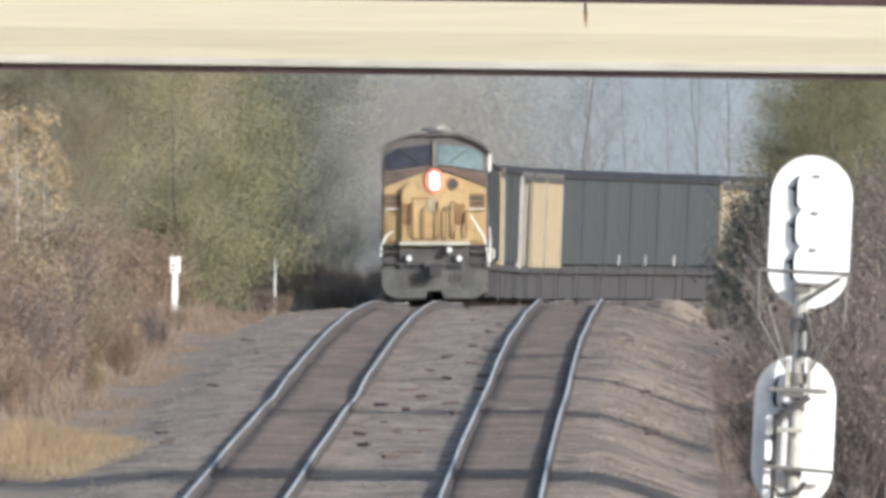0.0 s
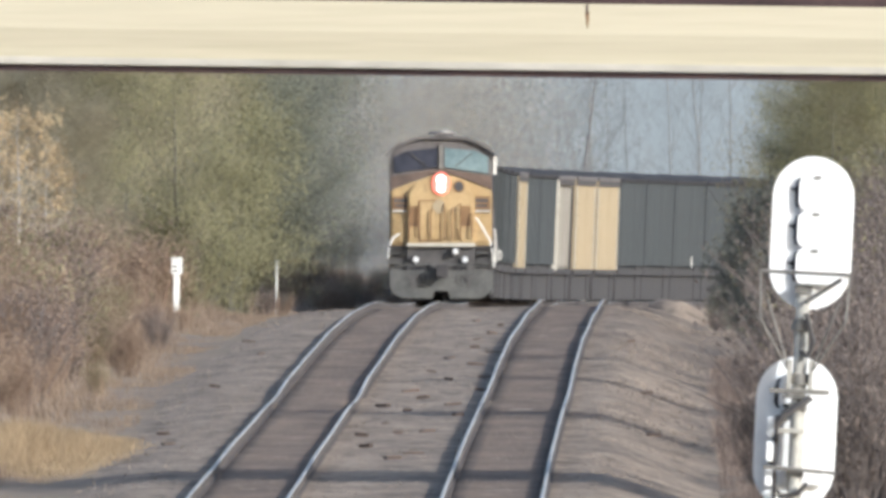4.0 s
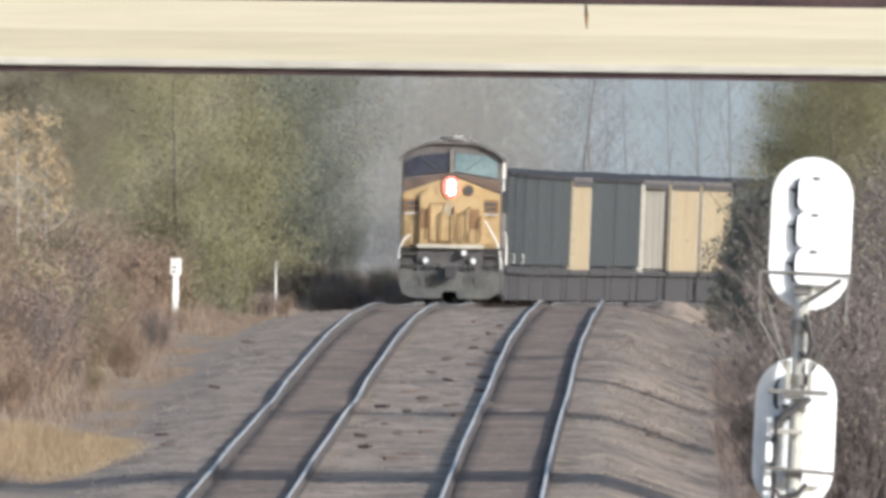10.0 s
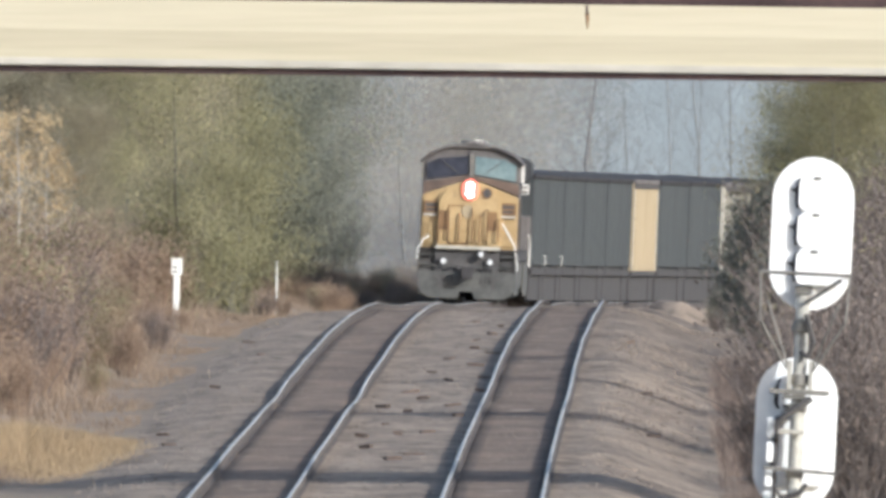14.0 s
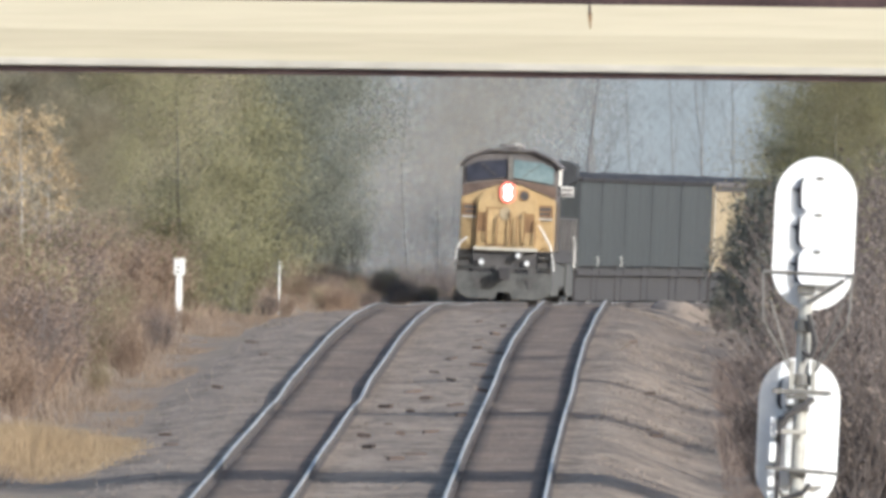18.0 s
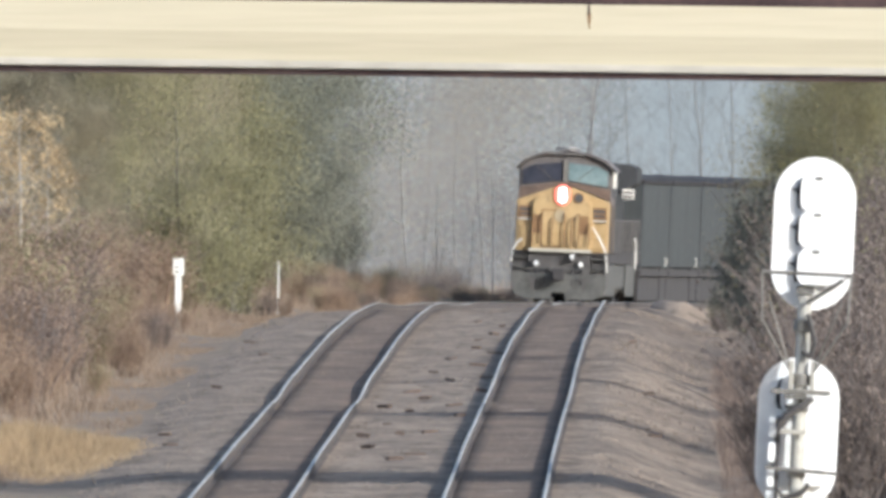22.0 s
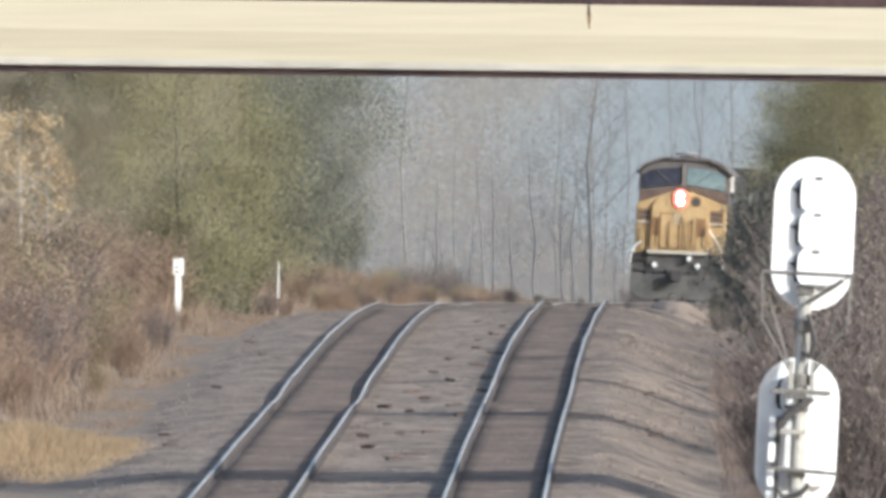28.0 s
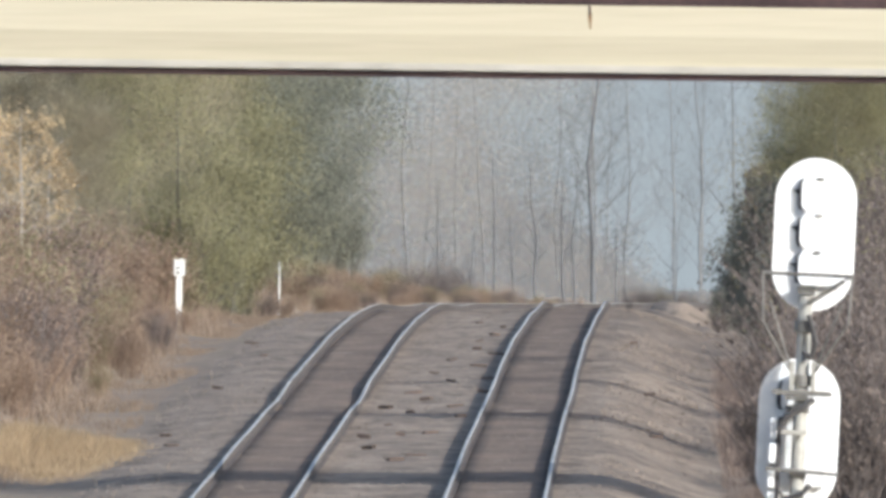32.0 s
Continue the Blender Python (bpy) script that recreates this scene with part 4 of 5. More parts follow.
    for s in (-1, 1):
        part("coupler", Shape().box(-0.12, 0.12, min(s * (h - 0.6), s * (h + 0.02)), max(s * (h - 0.6), s * (h + 0.02)), 0.74, 0.98), M_UNDER, ca)
    return ca, wheels


def taller(ob, k):
    """Raise a vehicle's body on its wheels."""
    for c in ob.children_recursive:
        if c.type == "MESH" and not c.name.startswith("wheelset"):
            c.data.transform(Matrix.Diagonal((1, 1, k, 1)))


LOCO, LOCO_WHEELS = build_locomotive()
FIRST = 21.0
GREY, BEIGE, SILVER = ((build_car(*a)) for a in (
    ("grey", "dark grey steel coal car heaped with coal", 41),
    ("beige", "beige painted steel coal car heaped with coal", 42),
    ("silver", "stained bare aluminium coal car with pale corner posts", 43)))
for v in (LOCO, GREY[0], BEIGE[0], SILVER[0]):
    taller(v, 1.075)
CARS = []
for k, kind in enumerate("gggggbggsbbggggggbgg"):
    car, wheels = {"g": GREY, "b": BEIGE, "s": SILVER}[kind]
    if any(car == c[0] for c in CARS):
        car = copy_thing(car, Matrix())
    if k in (13, 14, 15):
        part("reflector", Shape().box(1.512, 1.525, 1.55, 1.9, 1.2, 1.55), M_WHITE, car, "small white reflector plate")
    CARS.append((car, FIRST + CAR * (k + 0.5)))
for car, _ in CARS[:2]:
    part("grab_handle", Shape().path([(1.5, 5.7, 1.25), (1.57, 5.7, 1.27), (1.57, 5.7, 1.5), (1.5, 5.7, 1.52)], 0.016, 6), M_WHITE, car, "white grab handle")


# ---- plants ----
def grow(sh, p, d, length, r, depth, rnd, tips, kids=3, spread=0.6, up=0.15, sides=5):
    """A branch of a few bent pieces that forks again; the ends are kept for leaves."""
    p, d = Vector(p), Vector(d).normalized()
    n = 3 if depth > 0 else 2
    for i in range(n):
        q = p + d * (length / n)
        sh.tube(p, q, r * (1 - 0.22 * i), r * (1 - 0.22 * (i + 1)), sides if depth > 0 else 3, False)
        p = q
        d = (d + Vector((rnd.gauss(0, 0.13), rnd.gauss(0, 0.13), rnd.gauss(0, 0.06) + up * 0.3))).normalized()
        if depth > 0 and i > 0 or depth > 1:
            for _ in range(kids if i == n - 1 else max(1, kids - 1)):
                side = Vector((rnd.gauss(0, 1), rnd.gauss(0, 1), rnd.gauss(0.2, 0.5))).normalized()
                grow(sh, p, d * (1 - spread) + side * spread + Vector((0, 0, up)), length * rnd.uniform(0.5, 0.72), r * 0.42, depth - 1, rnd, tips, kids, spread, up, sides)
        tips.append(p.copy())


def build_tree(name, label, height, width, leaf_mat, leaves, leaf_size, seed, bark=None, low=0.15, category="tree", depth=3, trunk_r=None, bare=0.0, stem=0.42):
    """A tapered trunk, limbs, and a crown of small leaves in clumps round the twigs, with gaps."""
    rnd = random.Random(seed)
    bark = bark or M_BARK
    tr = thing(name, label, category)
    r = trunk_r or height * 0.014
    sh = Shape()
    x = y = 0.0
    pts = [Vector((0, 0, -0.6))]
    n = 8
    for i in range(1, n + 1):
        x += rnd.gauss(0, 0.05 * height / 8)
        y += rnd.gauss(0, 0.05 * height / 8)
        pts.append(Vector((x, y, height * 0.94 * i / n)))
    for i in range(n):
        sh.tube(pts[i], pts[i + 1], r * (1 - 0.8 * i / n), r * (1 - 0.8 * (i + 1) / n), 8, False)
    part("trunk", sh, bark, tr, smooth=True)
    tips = []
    count = 16
    for i in range(count):
        f = low + (0.96 - low) * (i + 0.5) / count
        k = min(n - 1, int(f * n))
        base = pts[k].lerp(pts[k + 1], f * n - k)
        a = i * 2.4 + rnd.uniform(-0.5, 0.5)
        reach = width * 0.5 * (0.45 + 0.75 * math.sin(math.pi * min(1, 0.15 + f * 0.85)) ** 0.8) * rnd.uniform(0.7, 1.1)
        limb = Shape()
        grow(limb, base, (math.cos(a), math.sin(a), stem + 0.5 * f), reach, r * 0.34 * (1.1 - f), depth - 1, rnd, tips, 3, 0.55, 0.12)
        part("limb", limb, bark, tr)
    if leaves:
        cr = Shape()
        centres = [rnd.choice(tips) for _ in range(max(20, leaves // 60))]
        for _ in range(leaves):
            c = rnd.choice(centres)
            s = 0.075 * width
            cr.leaf((c.x + rnd.gauss(0, s), c.y + rnd.gauss(0, s), c.z + rnd.gauss(0, s)), leaf_size, rnd)
        part("crown", cr, leaf_mat, tr, smooth=False)
    return tr


def build_bush(name, label, height, width, stems, leaf_mat, leaves, leaf_size, seed, twig, category="bush", lean=0.5):
    """Many thin stems from one root, forked near their ends, with scattered dead leaves."""
    rnd = random.Random(seed)
    bu = thing(name, label, category)
    sh, tips = Shape(), []
    for i in range(stems):
        a, o = rnd.uniform(0, 2 * math.pi), rnd.uniform(0, width * 0.2)
        b = Vector((math.cos(a) * o, math.sin(a) * o, -0.15))
        d = Vector((math.cos(a) * lean * rnd.uniform(0, 1), math.sin(a) * lean * rnd.uniform(0, 1), 1))
        L = height * rnd.uniform(0.5, 1.0)
        grow(sh, b, d, L * 0.62, 0.008 + 0.004 * height, 1, rnd, tips, 3, 0.5, 0.25, 3)
    part("twigwork", sh, twig, bu)
    if leaves:
        cr = Shape()
        for _ in range(leaves):
            c = rnd.choice(tips)
            s = 0.05 * width + 0.04
            cr.leaf((c.x + rnd.gauss(0, s), c.y + rnd.gauss(0, s), max(0.02, c.z + rnd.gauss(0, s))), leaf_size, rnd)
        part("foliage", cr, leaf_mat, bu)
    return bu


def put(ob, x, y, turn=0.0, size=1.0, dz=0.0):
    ob.matrix_world = Matrix.Translation((x, y, ground_z(x, y) + dz)) @ Matrix.Rotation(turn, 4, "Z") @ Matrix.Scale(size, 4)
    return ob


def again(ob, x, y, turn, size, dz=0.0):
    """Another plant of the same kind."""
    c = copy_thing(ob, Matrix.Translation((x, y, ground_z(x, y) + dz)) @ Matrix.Rotation(turn, 4, "Z"))
    c.scale = (size, size, size)
    return c


R = random.Random(77)


def edge(y, k):
    """A line of sight along the right bank, as metres across at y metres."""
    return (k - 784) * y / 116673


def scatter(kinds, places, size=(0.8, 1.2)):
    """First use the built plants themselves, then copies of them."""
    fresh = list(kinds)
    for i, (x, y) in enumerate(places):
        t, s = R.uniform(0, 6.28), R.uniform(*size)
        if fresh:
            put(fresh.pop(0), x, y, t, s)
        else:
            again(R.choice(kinds), x, y, t, s)


# olive and grey green trees on the far side of the left bank
olive = build_tree("tree", "broad tree with olive yellow autumn leaves", 9.5, 4.4, M_OLIVE, 74000, 0.036, 11, low=0.02, trunk_r=0.045, bark=M_BARKGREY)
put(olive, -6.42, 1600, 0.4, 1.0, -0.6)
again(olive, -6.0, 1700, 4.0, 0.8, -0.4)
dull = build_tree("tree", "broad tree with dull brown autumn leaves", 9.0, 4.2, M_DULL, 56000, 0.035, 14, low=0.02, trunk_r=0.07, bark=M_BARKGREY)
put(dull, -8.3, 1660, 2.2, 1.0)
again(dull, -9.45, 1620, 0.7, 0.95)
again(dull, -7.75, 1612, 2.6, 0.8, -0.4)
again(dull, -8.6, 1545, 5.2, 0.5)
again(olive, -9.49, 1800, 1.4, 1.05)
grey = build_tree("tree", "tall tree with thin grey green leaves", 11.0, 4.6, M_GREYGREEN, 66000, 0.041, 12, low=0.02, trunk_r=0.07, bark=M_BARKGREY)
put(grey, -5.6, 2050, 1.0, 1.0)
again(grey, -4.75, 2100, 3.1, 1.0, -0.3)
again(grey, -11.91, 1819, 0.2, 1.05)
again(grey, -6.31, 2078, 2.0, 1.05)
again(grey, -8.92, 1948, 2.6, 1.1)
again(grey, -5.3, 2160, 0.6, 1.05)
again(grey, -7.49, 2013, 1.6, 1.1)
# low growth beneath them
sapling = build_bush("shrub", "bushy shrub with grey green leaves", 4.0, 2.2, 26, M_GREYGREEN, 6500, 0.04, 15, M_BARKGREY)
young = build_bush("shrub", "bushy shrub with olive yellow leaves", 3.3, 1.9, 26, M_OLIVE, 6500, 0.038, 16, M_BARKGREY)
put(sapling, edge(2050, 430), 2050, 0.4)
put(young, edge(1640, 170), 1640, 0.9)
for k, y, s in ((465, 2050, 0.4), (505, 2070, 0.36), (545, 2090, 0.42), (585, 2110, 0.34), (615, 2130, 0.28)):
    again(sapling, edge(y, k), y, k * 0.9, s * 2.6)
for k, y, s in ((240, 1615, 0.36), (290, 1600, 0.34), (350, 1620, 0.36), (400, 1660, 0.36), (425, 1700, 0.4)):
    again(young, edge(y, k), y, k * 0.7, s * 2.8)
tan = build_tree("young_oak", "young oak with sparse orange tan leaves", 4.9, 1.9, M_TAN, 1500, 0.05, 13, bark=M_BARKPALE, low=0.42, trunk_r=0.04)
put(tan, -9.01, 1403, 0.3, 1.0, -0.2)
again(tan, -9.91, 1429, 2.0, 0.85)
again(dull, -11.83, 1790, 4.4, 1.05)
again(dull, -10.08, 1600, 1.9, 0.55)
again(tan, -8.72, 1445, 4.1, 0.78)

# evergreen thicket beside the signal
ever = build_tree("evergreen_tree", "dark evergreen tree with ragged outline", 9.0, 2.6, M_EVERGREEN, 50000, 0.046, 21, low=0.05)
put(ever, 10.6, 1640, 0.0, 1.0)
again(dull, 11.66, 1689, 2.0, 1.0)
again(dull, 11.0, 1626, 4.0, 0.95)
again(olive, edge(1640, 1425), 1640, 1.0, 0.6)
again(olive, edge(1615, 1470), 1615, 4.0, 0.8)
low_ever = build_tree("evergreen_bush", "low dark evergreen bush", 3.0, 2.2, M_EVERSHADE, 10000, 0.055, 22, low=0.03, category="bush", depth=2)
again(low_ever, edge(1590, 1412), 1590, 3.0, 1.0)
again(low_ever, edge(1600, 1392), 1600, 5.0, 0.8)
put(low_ever, 7.86, 1526, 0.0, 1.0)
again(low_ever, edge(1960, 1296), 1960, 0.4, 0.46)
again(low_ever, edge(1945, 1280), 1945, 2.4, 0.34)
again(low_ever, edge(1950, 1312), 1950, 4.4, 0.5)
again(low_ever, 7.53, 1552, 1.0, 0.8)
again(low_ever, 8.23, 1510, 2.0, 1.1)

# leafless brush on the right bank
brush = [build_bush("brush", "leafless mauve brown brush", 3.2, 2.4, 36, (M_BRUSHLEAF, M_BRUSHLEAF, M_WEEDOLIVE, M_BRUSHLEAF)[i], 1600, 0.036, 30 + i, M_TWIG, lean=0.5) for i in range(4)]
scatter(brush, [(edge(y, 1475) + R.uniform(0.0, 2.6), y) for y in np.linspace(950, 1560, 72)], (0.9, 1.6))
for k, y, s in ((1335, 1500, 0.62), (1372, 1480, 0.8), (1352, 1560, 0.75), (1310, 1590, 0.5), (1400, 1440, 0.8), (1385, 1400, 0.6), (1325, 1475, 0.62), (1355, 1455, 0.75), (1395, 1425, 0.9), (1340, 1535, 0.85), (1410, 1390, 0.85), (1430, 1350, 0.8), (1368, 1415, 0.8), (1400, 1375, 0.75), (1340, 1445, 0.6)):
    again(low_ever, edge(y, k + 42), y, k * 0.7, s)

scatter(brush, [(left_x(y) + 7.9 + R.uniform(0, 0.9), y) for y in np.linspace(1030, 1330, 26)], (0.2, 0.42))

# russet and olive weeds on the left bank, low beside the ballast and taller behind
weeds = [build_bush("weed_clump", "dull brown dead weeds and thin shrubs", 1.9, 2.0, 30, (M_WEED, M_DEADLEAF, M_WEEDOLIVE, M_WEED)[i], 2600, 0.034, 50 + i, (M_TWIGRED, M_TWIG, M_TWIGRED, M_TWIGRED)[i], category="weeds", lean=0.55) for i in range(4)]
scatter(weeds, [(left_x(y) - 4.3 - R.uniform(0, 1.2), y) for y in np.linspace(1130, 1440, 24)], (0.35, 0.75))
scatter(weeds, [(left_x(y) - 5.3 - R.uniform(0, 4.0), y) for y in np.linspace(1110, 1450, 52)], (0.8, 1.35))
scatter(weeds, [(left_x(y) - 4.9 - R.uniform(0, 5.0), y) for y in np.linspace(1500, 1700, 40)], (0.8, 1.3))
scatter(weeds, [(left_x(y) - 6.5 - R.uniform(0, 4.0), y) for y in np.linspace(1680, 2000, 34)], (0.4, 0.8))
again(weeds[0], -6.05, 1478, 0.9, 0.34)
again(weeds[3], -5.85, 1474, 2.9, 0.3)
again(weeds[1], -4.46, 1655, 0.3, 0.42)
again(weeds[0], -4.03, 1660, 2.3, 0.36)
# brush standing above the crest along the outer side of the bend, low where the view opens
for y in [*np.linspace(1990, 2180, 72), *np.linspace(2182, 2245, 24)]:
    d = R.uniform(0, 5.5 if y < 2080 else 3.5)
    k = 0.52 if y < 2125 else 0.34 if y < 2180 else 0.26
    again(R.choice(weeds), left_x(y) - 3.4 - d, y, R.uniform(0, 6.28), k * R.uniform(0.8, 1.15))
# hazy scrub beyond the crest
scatter(weeds, [(left_x(min(y, 2040)) - 6.0 - R.uniform(0, 5), y) for y in np.linspace(2000, 2330, 30)], (0.5, 0.8))
scatter([weeds[0], weeds[3]], [(-7 + 9 * i / 17, 2330 + R.uniform(0, 90)) for i in range(18)], (0.7, 1.0))
scatter(brush, [(edge(y, R.uniform(1085, 1215)), y) for y in np.linspace(2340, 2440, 14)], (0.3, 0.5))
scatter(brush, [(edge(y, R.uniform(630, 850)), y) for y in np.linspace(2335, 2440, 20)], (0.5, 0.85))
scatter(brush, [(edge(y, R.uniform(1262, 1310)), y) for y in np.linspace(1890, 2010, 12)], (0.18, 0.34))


def blades(name, material, label, count, spot, tall):
    """Loose dead grass and weed stalks as one mass."""
    sh = Shape()
    for _ in range(count):
        x, y, k = spot()
        if k <= 0:
            continue
        z = ground_z(x, y) - 0.04
        a, h = R.uniform(0, 6.28), R.uniform(0.3, 1.0) * tall * k
        dx, dy, b, w = math.cos(a), math.sin(a), R.uniform(0.2, 0.9) * h, 0.008 + 0.009 * h
        sh.add([(x - dy * w, y + dx * w, z), (x + dy * w, y - dx * w, z), (x + dx * b, y + dy * b, z + h)], [(0, 1, 2)])
    solo(name, sh, material, label, "grass", "stuff")


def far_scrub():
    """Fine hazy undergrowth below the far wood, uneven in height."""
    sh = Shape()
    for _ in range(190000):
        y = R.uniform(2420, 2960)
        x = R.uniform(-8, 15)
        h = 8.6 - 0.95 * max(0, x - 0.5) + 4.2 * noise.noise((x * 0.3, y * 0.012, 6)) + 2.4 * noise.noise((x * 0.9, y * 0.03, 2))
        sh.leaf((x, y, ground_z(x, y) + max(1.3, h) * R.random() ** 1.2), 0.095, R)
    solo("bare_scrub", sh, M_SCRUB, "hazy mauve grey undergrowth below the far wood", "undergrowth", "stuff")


def near_tuft():
    y = R.gauss(1115, 24)
    x = left_x(y) - 4.3 + R.gauss(0, 1.1)
    d = left_x(y) - 4.3 - x
    return x, y, (0.95 + 0.8 * noise.noise((x * 0.6, y * 0.03, 9))) * math.exp(-(((y - 1115) / 28) ** 2)) * math.exp(-((d / 1.6) ** 2))


def bank_edge():
    y = R.uniform(1050, 1900)
    d = abs(R.gauss(0, 1.2))
    x = left_x(y) - 3.15 - 0.35 * noise.noise((0, y * 0.03, 2)) - d
    if y > 1610 and d < 2.4:
        return x, y, 0.2
    return x, y, min(1.0, 0.1 + 0.45 * d) * (0.6 + 0.8 * noise.noise((x * 0.7, y * 0.03, 4)))


def past_crest():
    y = R.uniform(1780, 2420)
    if R.random() < 0.6:
        d = R.uniform(0, 8)
        x, k = left_x(min(y, 2240)) - 2.4 - d, 0.15 if y < 1960 and d < 2.6 else 0.5
    else:
        y = R.uniform(2200, 2420)
        x, k = R.uniform(-9, 1.6), 0.8
    if -2.3 < x - left_x(min(y, 2240)) < 6.1:
        return x, y, 0
    return x, y, k * (0.8 + 0.5 * noise.noise((x * 0.5, y * 0.02, 4)))


def right_edge():
    y = R.uniform(960, 1420)
    x = left_x(y) + 3.9 + 3.45 + abs(R.gauss(0, 1.0)) + 0.3 * noise.noise((0, y * 0.04, 3))
    return x, y, 0.5 + 0.8 * noise.noise((x * 0.7, y * 0.03, 4))


blades("straw_grass", M_STRAW, "tan tufts of dry grass beside the ballast", 30000, near_tuft, 0.6)
blades("dead_weeds", M_WEED, "dull brown dead weeds along the bank", 30000, bank_edge, 0.8)
blades("dead_weeds", M_WEED, "russet dead grass beyond the crest of the line", 34000, past_crest, 1.0)
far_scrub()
blades("dead_weeds", M_DEADLEAF, "dead brown weeds at the foot of the bank", 15000, right_edge, 0.7)

# loose stones and old timber scraps on the ballast
stones = Shape()
for i in range(14000):
    y = R.uniform(970, 1620)
    u = R.uniform(-2.9, 8.2) if i < 11000 else R.uniform(5.2, 8.0)
    if min(abs(u - o) for o in (-0.75, 0.75, 3.1, 4.65)) < 0.14:
        continue
    x = left_x(y) + u
    s = R.uniform(0.01, 0.026) * (1 if i < 11000 else 1.5)
    z = ground_z(x, y) + 0.03 + (0.02 if abs(u) < 0.7 or abs(u - 3.87) < 0.7 else 0)
    a = R.uniform(0, 6.28)
    c, d = math.cos(a) * s, math.sin(a) * s
    stones.add([(x + c, y + d, z - s), (x - d, y + c, z - s), (x - c, y - d, z - s), (x + d, y - c, z - s), (x + s * 0.2, y, z + s)], [(0, 1, 4), (1, 2, 4), (2, 3, 4), (3, 0, 4)])
solo("loose_stones", stones, M_STONE, "pale and rusty loose stones on the ballast", "stones", "stuff")
for u, y in ((1.95, 1085), (2.25, 1095), (1.8, 1140), (2.3, 1145), (2.2, 1268), (2.9, 1275), (2.0, 1330), (2.35, 1395), (2.6, 1420), (-2.0, 1120), (-2.3, 1145), (1.75, 1190), (6.0, 1260), (6.4, 1020), (-1.9, 1345), (2.1, 1480), (1.9, 1220), (2.7, 1180), (2.5, 1205), (2.9, 1240), (1.5, 1160), (1.25, 1200), (1.6, 1235), (2.6, 1310), (2.85, 1345), (2.4, 1360), (2.7, 1455), (1.8, 1290), (1.4, 1110), (1.2, 1135), (6.2, 1170), (5.6, 1400), (-2.2, 1255), (-2.5, 1400)):
    x = left_x(y) + u
    L = R.uniform(0.06, 0.18)
    scrap = Shape().box(-L, L, -0.06, 0.06, 0, R.uniform(0.03, 0.06))
    ob = solo("timber_scrap", scrap, M_SLEEPER, "dark broken timber scrap lying on the ballast", "debris", group="scraps on the ballast", bevel=0.012)
    ob.matrix_world = Matrix.Translation((x, y, ground_z(x, y) + 0.03)) @ Matrix.Rotation(R.uniform(-0.7, 0.7), 4, "Z") @ Matrix.Rotation(R.uniform(-0.15, 0.15), 4, "Y")

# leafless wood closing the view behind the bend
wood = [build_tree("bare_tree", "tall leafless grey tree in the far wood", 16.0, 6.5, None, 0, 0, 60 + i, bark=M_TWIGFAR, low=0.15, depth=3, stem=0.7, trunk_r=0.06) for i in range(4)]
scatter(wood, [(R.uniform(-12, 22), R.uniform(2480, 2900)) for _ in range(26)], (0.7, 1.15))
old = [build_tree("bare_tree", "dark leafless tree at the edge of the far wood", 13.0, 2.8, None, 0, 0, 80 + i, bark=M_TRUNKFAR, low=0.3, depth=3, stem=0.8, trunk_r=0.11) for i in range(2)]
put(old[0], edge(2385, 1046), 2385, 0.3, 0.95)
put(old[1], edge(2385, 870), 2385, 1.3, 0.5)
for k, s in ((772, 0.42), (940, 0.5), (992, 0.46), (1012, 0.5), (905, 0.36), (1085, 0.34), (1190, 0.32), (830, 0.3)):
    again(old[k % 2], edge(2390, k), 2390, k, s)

# low mound on the inner side of the bend
heap = Shape()
for j in range(19):
    for i in range(25):
        a, b = i / 12 - 1, j / 9 - 1
        r = min(1, math.hypot(a, b))
        x, y = 7.45 + 1.25 * a, 2036 + 9 * b
        e = 0.5 * (1 - r * r) ** 1.3 * (1 + 0.5 * noise.noise((x * 1.1, y * 0.2, 4))) + 0.05 * noise.noise((x * 3, y * 0.5, 9))
        heap.v.append((x, y, ground_z(x, y) + (e if r < 1 else -0.12)))
heap.f = [(j * 25 + i, j * 25 + i + 1, (j + 1) * 25 + i + 1, (j + 1) * 25 + i) for j in range(18) for i in range(24)]
solo("earth_mound", heap, M_BALLAST, "low mound of pale stony earth beside the track", "mound", smooth=True)

# tall trees on the right bank, whose shadows cross the line
shade = build_tree("tree", "tall tree with thin grey green leaves", 17.0, 5.0, M_GREYGREEN, 7000, 0.26, 71, low=0.22, depth=2, trunk_r=0.18)
put(shade, 21.0, 1028, 0.0, 1.0)
for x, y, s in ((22.0, 1035, 1.05), (20.0, 1030, 1.0), (24.0, 1030, 1.1), (26.0, 1036, 1.1), (18.5, 1026, 0.8),
                (20.5, 1165, 0.74), (21.5, 1171, 0.76), (22.5, 1168, 0.78), (21.0, 1252, 0.68), (22.0, 1256, 0.7), (21.0, 1312, 0.66), (22.5, 1318, 0.7),
                (20.0, 1086, 0.5), (21.0, 1104, 0.52), (20.0, 1212, 0.5), (21.0, 1352, 0.55), (21.5, 1400, 0.6), (20.0, 1455, 0.55), (22.0, 1500, 0.62),
                (20.0, 1548, 0.78), (21.0, 1562, 0.8),
                (17.5, 2004, 0.48), (16.5, 2002, 0.46), (18.5, 2007, 0.48), (18.0, 1999, 0.46), (17.0, 2008, 0.45)):
    again(shade, x, y, y * 1.3, s)

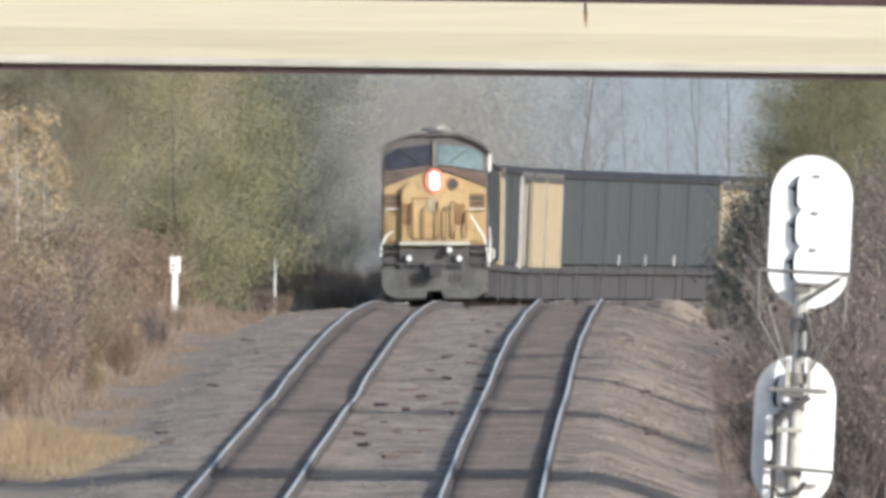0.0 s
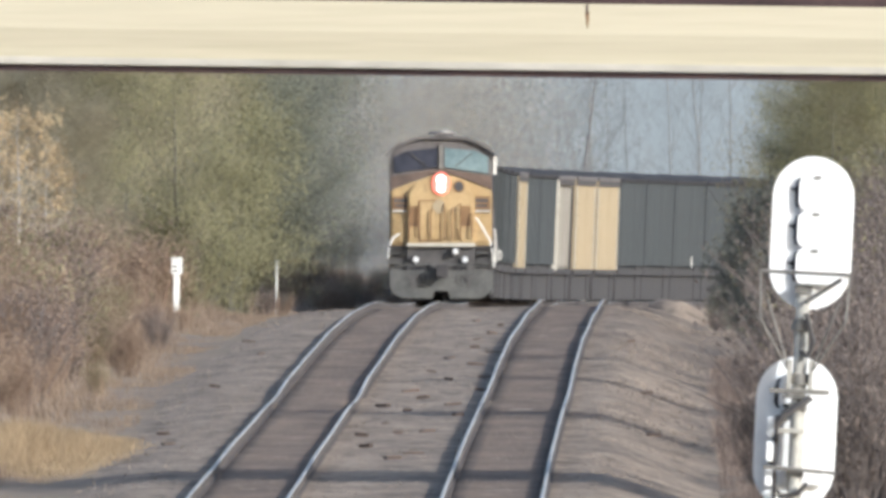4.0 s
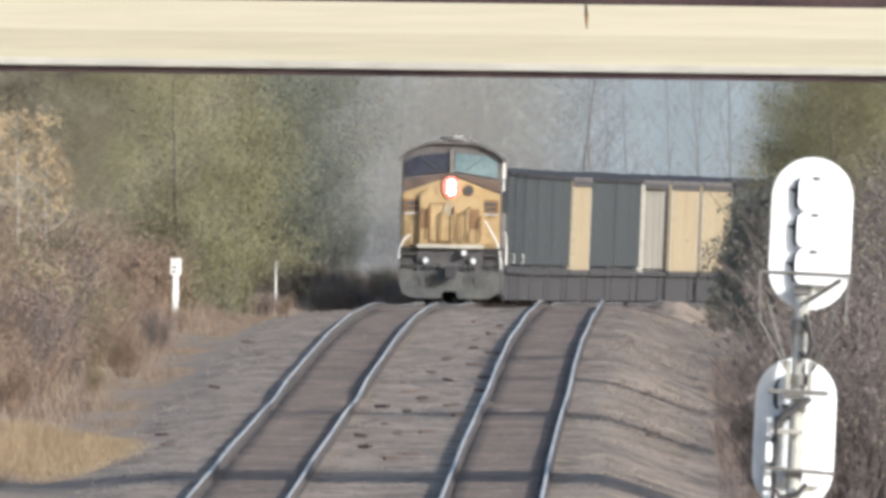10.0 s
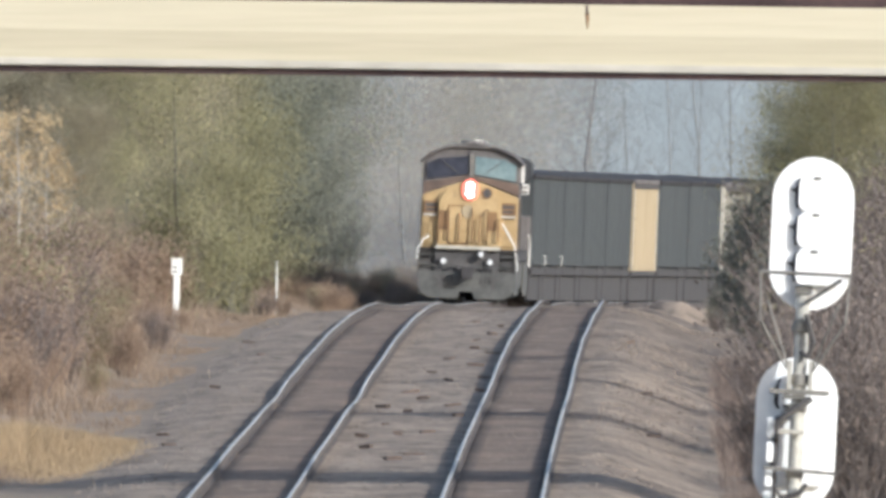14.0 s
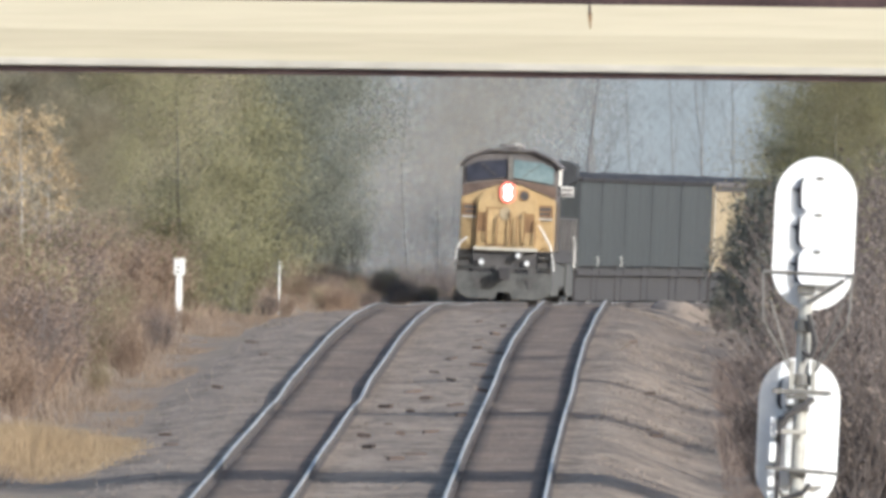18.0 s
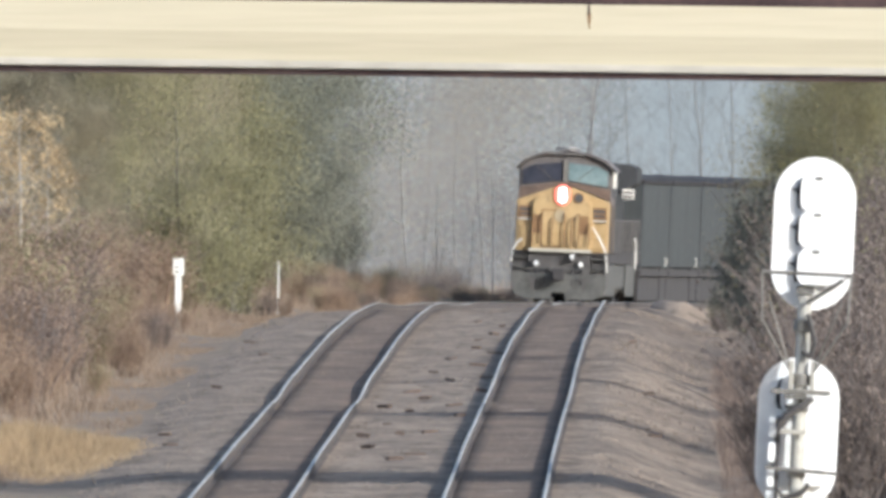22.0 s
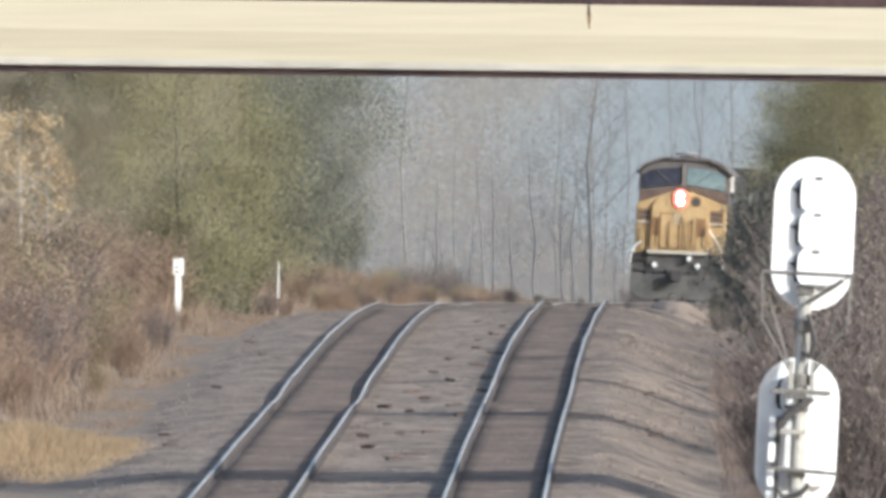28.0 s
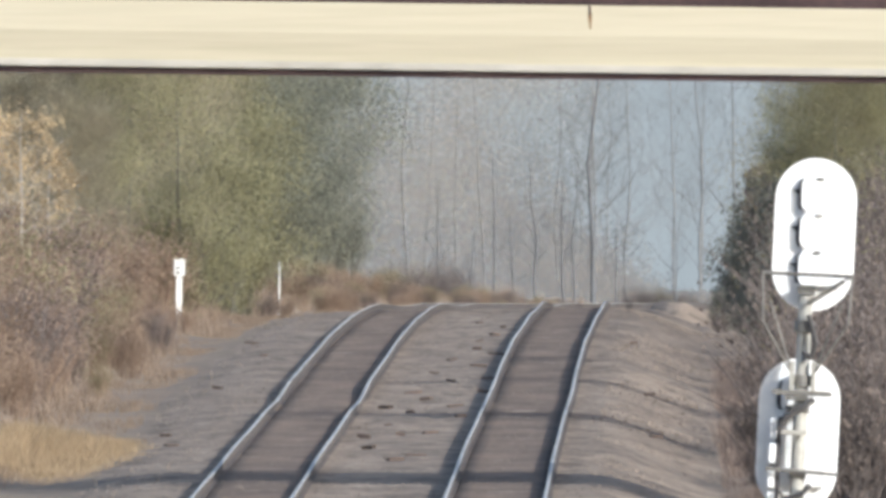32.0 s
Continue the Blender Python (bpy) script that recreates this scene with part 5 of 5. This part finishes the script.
# thin exhaust smoke hanging above the locomotive: puffs of fine flakes
puff = Shape()
rp = random.Random(91)
for _ in range(12000):
    c = Vector((rp.gauss(0, 1.25), rp.gauss(0, 1.6), rp.gauss(0, 1.1)))
    puff.leaf(c, 0.034, rp)
PUFFS = []
smoke_mesh = puff.mesh("exhaust_puff", M_SMOKE)
for i in range(32):
    ob = tagged(new("exhaust_puff", smoke_mesh), "thin grey puff of exhaust smoke in the air", "smoke", "puffs of exhaust smoke")
    f = (i * 0.618) % 1
    PUFFS.append((ob, Vector((-2.3 + 5.0 * f + rp.uniform(-0.5, 0.5), 2060 + 90 * f + rp.uniform(-12, 12), -0.6 + 6.4 * (i + 0.5) / 32 + rp.uniform(-0.4, 0.4))), rp.uniform(0, 6.28), rp.uniform(0.02, 0.14)))

# glowing backdrop of a wooded hill far behind, haze painted in
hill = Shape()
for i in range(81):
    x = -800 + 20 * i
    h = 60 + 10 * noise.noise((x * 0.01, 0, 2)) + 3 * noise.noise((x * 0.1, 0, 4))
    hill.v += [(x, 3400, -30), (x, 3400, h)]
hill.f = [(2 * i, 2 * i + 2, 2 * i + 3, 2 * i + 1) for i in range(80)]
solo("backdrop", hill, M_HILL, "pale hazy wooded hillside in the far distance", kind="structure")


# ---- what moves: the train, drawn backwards round the bend ----
def ahead(t):
    """How far the train has moved at t seconds."""
    return 10.0718 * t + 0.0265 * t * t - 0.000228 * t**3


def ride(s, half):
    """Pose of a vehicle whose middle is s metres along the line, on two trucks half metres either way, leaning into the banked bend."""
    a, b = on_line(s - half), on_line(s + half)
    mid = (a + b) / 2
    d = b - a
    f = min(1, max(0, (s - 60) / 110))
    cant = radians(2.3) * f * f * (3 - 2 * f)
    return Matrix.Translation(mid) @ Matrix.Rotation(-math.atan2(d.x, d.y), 4, "Z") @ Matrix.Rotation(math.atan2(d.z, math.hypot(d.x, d.y)), 4, "X") @ Matrix.Rotation(cant, 4, "Y")


def motions():
    steps = [i for i in range(33)]
    walk(LOCO, [(t, ride(ahead(t) + 10.0, 6.5)) for t in steps])
    for car, mid in CARS:
        walk(car, [(t, ride(ahead(t) + mid, 5.9)) for t in steps])
    # the smoke drifts after the train and rises over the bridge
    for ob, at, turn, climb in PUFFS:
        walk(ob, [(t, Matrix.Translation(at + Vector((0.05 * t, 1.5 * t, climb * t + 0.03 * climb * t * t))) @ Matrix.Rotation(turn + 0.02 * t, 4, "Z")) for t in range(0, 33, 4)])
    fine_steps = [i / 15 for i in range(481)]
    for w in LOCO_WHEELS:
        at = w.location.copy()
        walk(w, [(t, Matrix.Translation(at) @ Matrix.Rotation(-ahead(t) / 0.46, 4, "X")) for t in fine_steps])


motions()
